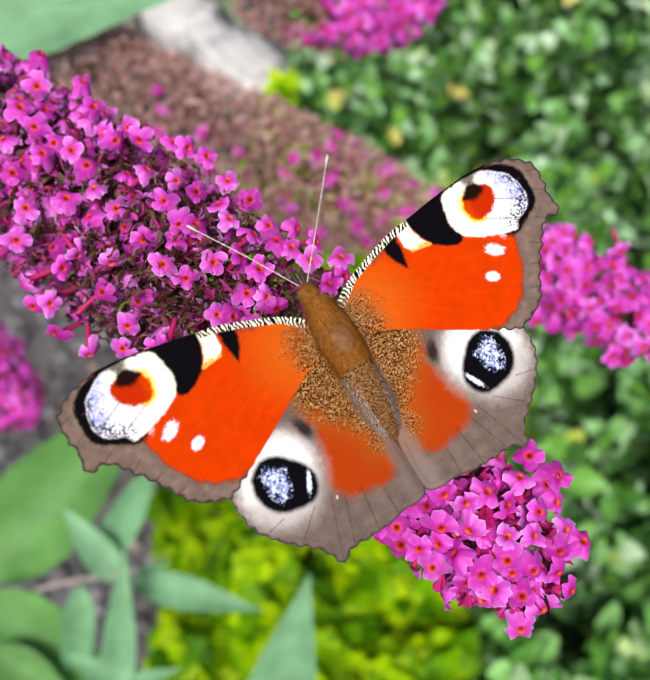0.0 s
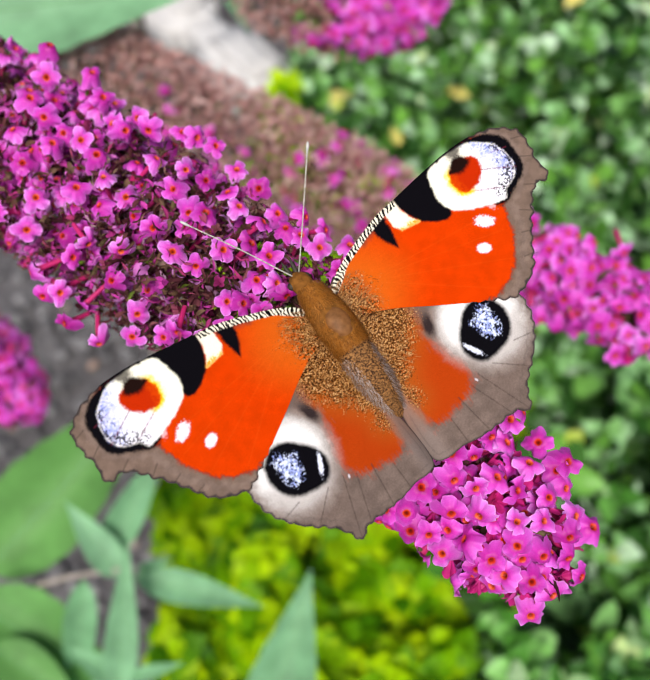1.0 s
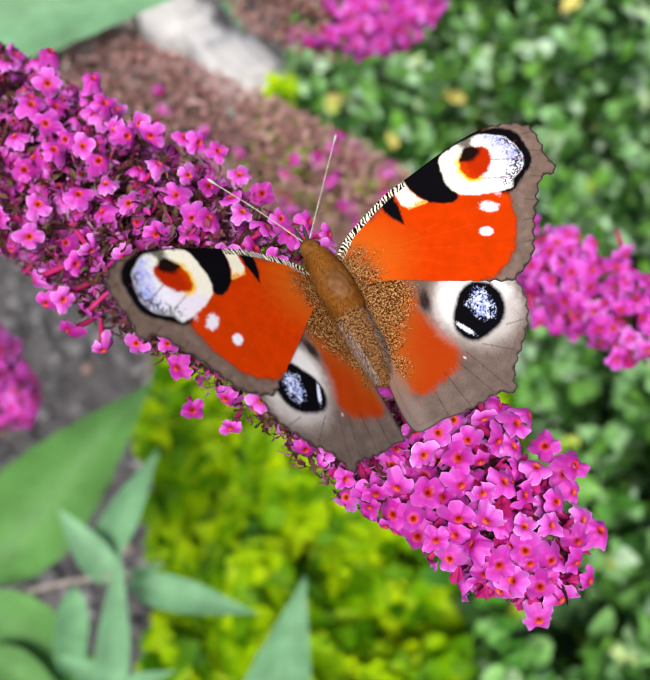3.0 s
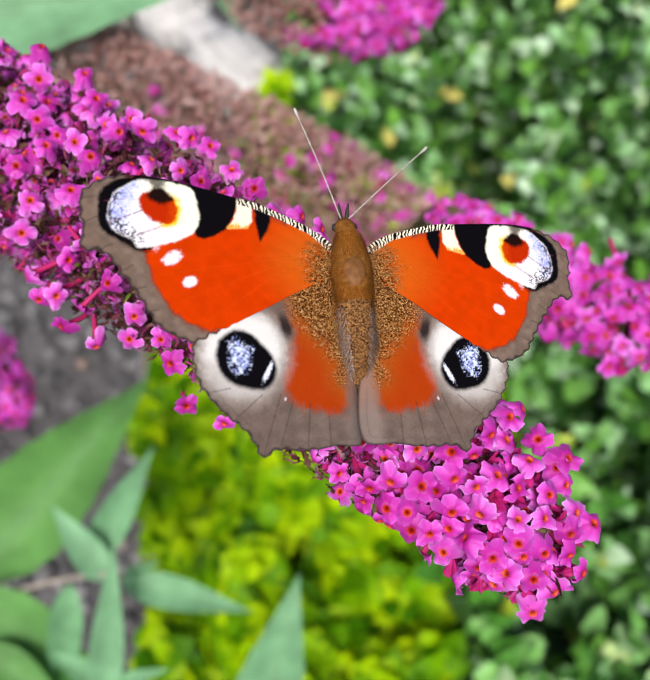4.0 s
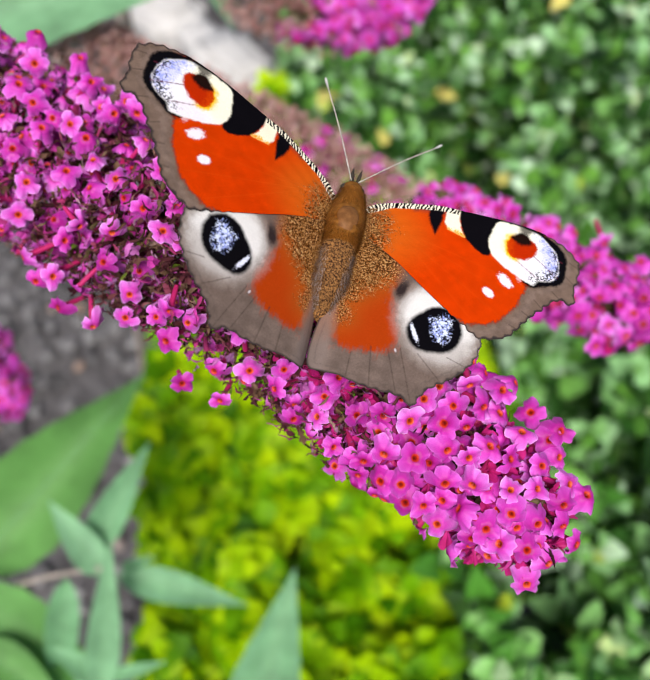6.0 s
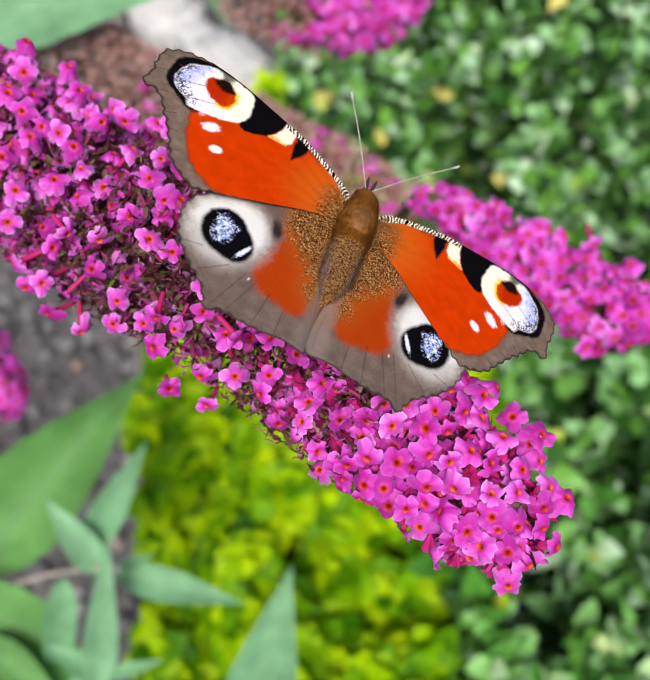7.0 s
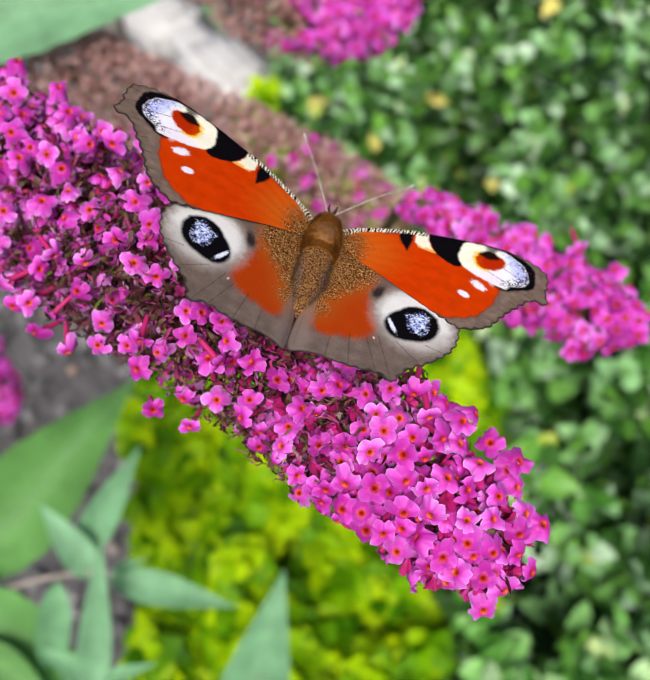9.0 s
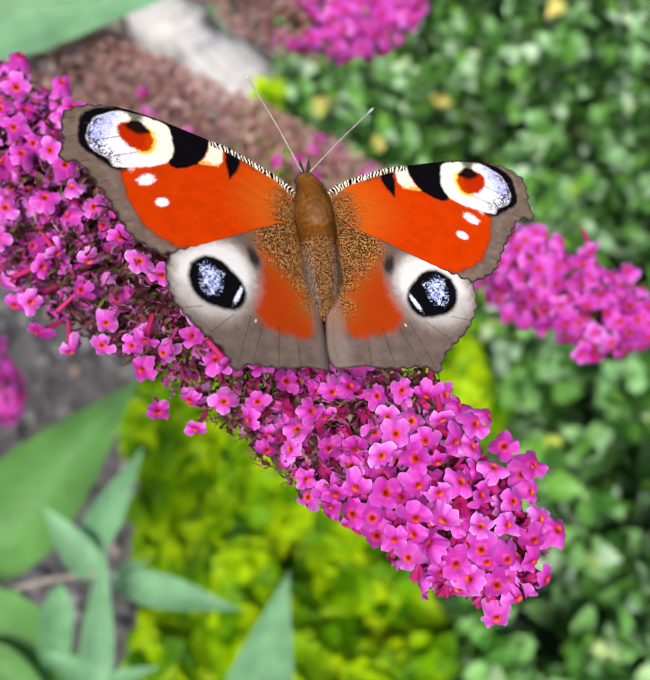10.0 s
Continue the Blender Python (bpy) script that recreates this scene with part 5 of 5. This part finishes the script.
# ---- what moves ----
SPIKE_ROWS = [
    (0, pose(0.01200, -0.00328, 0.95575, 35.10, 1.26, -1.00)), (0.2, pose(0.01084, -0.00310, 0.95614, 35.53, 1.55, -0.90)),
    (0.5, pose(0.01109, -0.00190, 0.95528, 34.80, 0.66, -0.83)), (0.7, pose(0.01147, -0.00170, 0.95676, 35.23, 0.45, -0.31)),
    (1, pose(0.01130, -0.00427, 0.95900, 34.83, 0.69, -0.81)), (1.2, pose(0.01137, -0.00326, 0.95596, 34.87, 0.39, -0.87)),
    (1.5, pose(0.01119, -0.00301, 0.95563, 35.10, 0.71, -0.67)), (1.7, pose(0.01079, -0.00238, 0.95734, 35.34, 0.22, -0.20)),
    (2, pose(0.01048, -0.00262, 0.95744, 34.91, 0.08, -0.56)), (2.2, pose(0.01072, -0.00270, 0.95535, 35.31, 0.17, -0.72)),
    (2.5, pose(0.01219, -0.00242, 0.95579, 35.35, 0.35, -0.46)), (2.7, pose(0.01269, -0.00253, 0.95574, 35.26, 0.21, -0.40)),
    (3.8, pose(0.01235, -0.00195, 0.95692, 35.04, -0.12, -0.55)), (4, pose(0.01263, -0.00088, 0.95792, 35.07, -0.36, -0.03)),
    (4.2, pose(0.01116, -0.00184, 0.95616, 35.23, -0.11, -0.38)), (4.5, pose(0.01151, -0.00278, 0.95439, 34.91, -0.25, -0.56)),
    (4.7, pose(0.01216, -0.00159, 0.95544, 35.35, -0.50, 0.19)), (5, pose(0.01135, -0.00242, 0.95671, 34.78, -0.59, -0.30)),
    (5.2, pose(0.01097, -0.00275, 0.95525, 35.53, 0.12, -0.57)), (5.5, pose(0.01236, -0.00288, 0.95710, 35.05, -0.78, -0.17)),
    (6.8, pose(0.01407, -0.00294, 0.95866, 35.36, -0.79, -0.13)), (7, pose(0.01306, -0.00349, 0.95865, 35.26, -0.93, -0.07)),
    (7.2, pose(0.01239, -0.00425, 0.95843, 35.24, -0.90, -0.34)), (7.5, pose(0.01304, -0.00448, 0.95900, 35.33, -0.82, -0.44)),
    (7.8, pose(0.01263, -0.00346, 0.96048, 35.20, -1.32, -0.16)), (8, pose(0.01126, -0.00418, 0.96015, 35.33, -1.18, -0.40)),
    (8.2, pose(0.01095, -0.00505, 0.95805, 34.94, -1.50, -0.94)), (8.5, pose(0.01182, -0.00449, 0.95930, 35.67, -1.31, -0.38)),
    (8.7, pose(0.01231, -0.00453, 0.95896, 35.30, -1.60, -0.40)), (9, pose(0.01257, -0.00643, 0.95786, 35.66, -0.72, -0.86)),
    (9.2, pose(0.01208, -0.00520, 0.95915, 35.58, -0.84, -0.71)), (9.5, pose(0.01254, -0.00370, 0.96054, 35.37, -1.37, -0.15)),
    (9.7, pose(0.01276, -0.00444, 0.95860, 35.38, -1.26, -0.41)), (10, pose(0.01237, -0.00625, 0.95787, 35.65, -0.51, -0.70)),
]
BUTTERFLY_ROWS = [
    (0, pose(0.00578, -0.00403, 0.96983, 25.30, -4.81, 31.78)), (0.2, pose(0.00406, -0.00376, 0.96980, 21.75, -6.71, 33.11)),
    (0.5, pose(0.00471, -0.00106, 0.96728, 24.59, -5.88, 34.69)), (0.7, pose(0.00456, -0.00119, 0.96961, 20.26, -6.99, 35.95)),
    (1, pose(0.00388, -0.00374, 0.97181, 22.64, -6.16, 37.46)), (1.2, pose(0.00392, -0.00214, 0.96889, 20.48, -5.86, 34.59)),
    (1.5, pose(0.00370, -0.00001, 0.96679, 23.71, -6.19, 37.03)), (1.7, pose(0.00309, 0.00039, 0.96881, 23.50, -6.83, 38.89)),
    (2, pose(0.00251, -0.00053, 0.97069, 26.78, -5.55, 38.56)), (2.2, pose(0.00235, -0.00007, 0.96855, 26.49, -6.20, 37.87)),
    (2.5, pose(0.00312, 0.00221, 0.96759, 23.76, -4.20, 37.37)), (2.7, pose(0.00393, 0.00381, 0.96774, 15.20, -4.43, 35.68)),
    (3.8, pose(0.00406, 0.00316, 0.97132, 22.34, 6.04, 8.61)), (4, pose(0.00454, 0.00356, 0.97287, 18.37, 5.06, 7.01)),
    (4.2, pose(0.00304, 0.00417, 0.97124, 12.10, 9.00, 1.37)), (4.5, pose(0.00367, 0.00398, 0.96925, 15.89, 9.68, -3.03)),
    (4.7, pose(0.00439, 0.00550, 0.97037, 12.61, 12.61, -8.25)), (5, pose(0.00386, 0.00528, 0.97177, 7.57, 13.88, -10.21)),
    (5.2, pose(0.00270, 0.00575, 0.97033, 1.24, 10.88, -6.43)), (5.5, pose(0.00385, 0.00701, 0.97111, 1.70, 13.74, -8.09)),
    (5.7, pose(0.00380, 0.00682, 0.97207, 5.98, 12.69, -8.76)), (6.8, pose(0.00686, 0.00387, 0.97451, 4.54, 19.03, -16.46)),
    (7, pose(0.00660, 0.00547, 0.97503, -1.40, 19.52, -17.45)), (7.2, pose(0.00510, 0.00707, 0.97366, -7.05, 18.63, -18.99)),
    (7.5, pose(0.00580, 0.00822, 0.97341, -10.27, 16.74, -16.70)), (7.8, pose(0.00442, 0.00659, 0.97815, -3.26, 17.54, -26.55)),
    (8, pose(0.00350, 0.00584, 0.97751, -2.29, 14.13, -25.41)), (8.2, pose(0.00346, 0.00493, 0.97577, -2.88, 13.63, -23.39)),
    (8.5, pose(0.00411, 0.00649, 0.97559, 0.72, 13.57, -19.61)), (8.7, pose(0.00459, 0.00721, 0.97530, -4.55, 12.23, -16.18)),
    (9, pose(0.00517, 0.00637, 0.97321, -12.02, 12.84, -14.47)), (9.2, pose(0.00417, 0.00720, 0.97487, -11.22, 14.51, -16.23)),
    (9.5, pose(0.00446, 0.00923, 0.97628, -2.06, 11.79, -7.36)), (9.7, pose(0.00501, 0.00884, 0.97479, -2.23, 7.95, -1.45)),
    (10, pose(0.00431, 0.00634, 0.97516, 10.54, 5.07, 8.41)),
]
WING_ANGLES = [
    (0, 1.7, 5.9, 1.9, 0.1, 2.1, 6.4), (0.2, -2.0, 7.9, 0.2, -1.6, -2.1, 8.4),
    (0.5, 0.3, 14.7, 1.5, -0.3, 0.8, 14.5), (0.7, 6.3, 23.1, 0.8, -3.0, 2.6, 23.6),
    (1, 1.2, 13.1, 0.1, -1.5, 1.7, 13.6), (1.2, 10.6, 14.8, -0.6, -3.7, 8.4, 15.3),
    (1.5, 20.8, 39.1, -1.6, -3.7, 20.1, 35.3), (1.7, 12.6, 24.4, -3.3, -4.6, 9.6, 24.2),
    (2, -2.4, 2.9, -7.4, -3.8, -1.9, 0.4), (2.2, 2.3, 2.7, -5.4, -5.1, 1.2, 3.2),
    (2.5, 17.8, 23.4, -3.4, -2.2, 18.3, 23.8), (2.7, 36.3, 15.2, -6.9, -0.1, 35.0, 15.3),
    (3.8, 40.0, 12.4, 6.4, 0.4, 37.9, 12.9), (4, 15.1, -13.1, 2.3, -2.9, 15.6, -12.6),
    (4.2, 17.5, -7.2, 0.9, -2.6, 17.7, -6.8), (4.5, 35.8, 8.3, 2.0, 0.7, 32.5, 8.7),
    (4.7, 24.0, 6.5, 2.4, 0.3, 21.2, 7.0), (5, 17.4, -11.5, 0.8, -2.1, 17.9, -11.0),
    (5.2, 34.3, -1.8, -1.5, -0.7, 32.9, -1.3), (5.5, 40.4, 10.4, -3.8, 0.8, 38.5, 10.8),
    (5.7, 27.4, -1.4, -2.4, -1.0, 26.6, -0.9), (6.8, 18.0, 0.5, 4.8, -1.6, 18.4, 1.0),
    (7, 8.3, -9.1, 4.3, -3.5, 4.5, -8.7), (7.2, 17.9, 10.9, 2.5, 0.1, 17.5, 11.4),
    (7.5, 36.7, 25.5, 1.4, 3.1, 33.2, 26.0), (7.8, -10.3, 1.5, -0.5, 1.4, -18.3, 1.7),
    (8, -4.2, -4.9, 1.1, 1.4, -10.9, -4.4), (8.2, 0.2, -2.1, 1.8, 0.3, -2.9, -1.7),
    (8.5, 4.4, 1.6, 0.7, 0.3, -1.3, 2.1), (8.7, 8.3, 3.0, 1.7, -0.2, 4.8, 3.0),
    (9, 16.4, 4.3, 1.8, 1.6, 14.3, 4.7), (9.2, 14.3, 10.4, 1.5, 0.3, 11.5, 10.9),
    (9.5, 19.5, 11.8, 2.3, 1.7, 17.5, 12.2), (9.7, 40.2, 15.8, 2.1, 2.3, 37.6, 16.3),
    (10, 20.0, -6.9, 5.4, 2.1, 20.5, -6.5),
]
ANTENNA_TURNS = [
    (0, 30.1, -5.7, -38.8, 11.2), (0.3, 26.3, -10.2, -42.0, 15.3), (0.6, 23.5, -10.1, -41.9, 23.2), (0.9, 25.1, -6.6, -38.6, 27.4),
    (1.2, 27.7, -7.3, -35.4, 26.0), (1.5, 28.0, -17.5, -34.6, 20.1), (2.1, 26.0, -27.1, -34.3, 15.0), (2.4, 26.7, -20.1, -32.9, 13.8),
    (2.7, 26.5, -7.6, -37.1, 7.7), (3.8, 20.6, -1.0, -46.0, -1.1), (4, 18.8, 6.7, -48.1, -2.6), (4.2, 23.4, 16.7, -45.0, 2.3),
    (4.5, 27.4, 27.3, -44.9, 10.7), (4.8, 28.0, 29.6, -45.4, 13.8), (5, 26.6, 23.8, -43.3, 8.1), (5.2, 25.7, 21.9, -42.3, 5.8),
    (5.5, 26.7, 17.4, -41.7, 2.3), (5.7, 28.1, 10.7, -41.4, -2.2), (6.8, 27.4, 9.2, -42.8, 1.0), (7, 27.3, 7.6, -42.1, 3.2), (7.2, 28.3, 7.2, -39.8, 3.6),
    (7.5, 28.2, 7.0, -39.9, 7.6), (7.8, 28.1, 6.1, -41.2, 12.7), (8, 28.0, 6.7, -41.1, 12.6), (8.2, 28.0, 7.4, -41.1, 10.0), (8.5, 28.6, 5.3, -40.7, 6.0),
    (8.8, 28.3, 3.5, -39.7, 1.2), (9, 28.1, 10.2, -40.9, 7.2), (9.3, 29.1, 17.9, -42.9, 13.6), (9.7, 28.5, 17.0, -42.6, 6.8), (10, 24.8, 12.8, -43.2, -3.2),
]
HINGE = 1.59


def wing_rows(side, fore):
    rows = []
    for t, f_left, f_right, s_left, s_right, h_left, h_right in WING_ANGLES:
        sweep = s_left if side < 0 else s_right
        rise = (f_left if side < 0 else f_right) if fore else (h_left if side < 0 else h_right)
        m = pose(side * HINGE * MM, 0, 0, 0, -side * rise, 0)
        if fore:
            m = m @ pose(0, 3 * MM, 0, 0, 0, side * sweep) @ pose(0, -3 * MM, 0)
        rows.append((t, m))
    return rows


def antenna_rows(side):
    """Each row turns a feeler sideways and up from the body's line."""
    at = 1 if side < 0 else 3
    return [(row[0], pose(side * 0.45 * MM, 11.8 * MM, -0.7 * MM, 0, 0, row[at]) @ pose(0, 0, 0, row[at + 1])) for row in ANTENNA_TURNS]


def motions():
    walk(SPIKE, SPIKE_ROWS)
    walk(BUTTERFLY, BUTTERFLY_ROWS)
    walk(LEFT_FORE, wing_rows(-1, True))
    walk(RIGHT_FORE, wing_rows(1, True))
    walk(LEFT_HIND, wing_rows(-1, False))
    walk(RIGHT_HIND, wing_rows(1, False))
    walk(ANTENNAE[0], antenna_rows(-1))
    walk(ANTENNAE[1], antenna_rows(1))


motions()
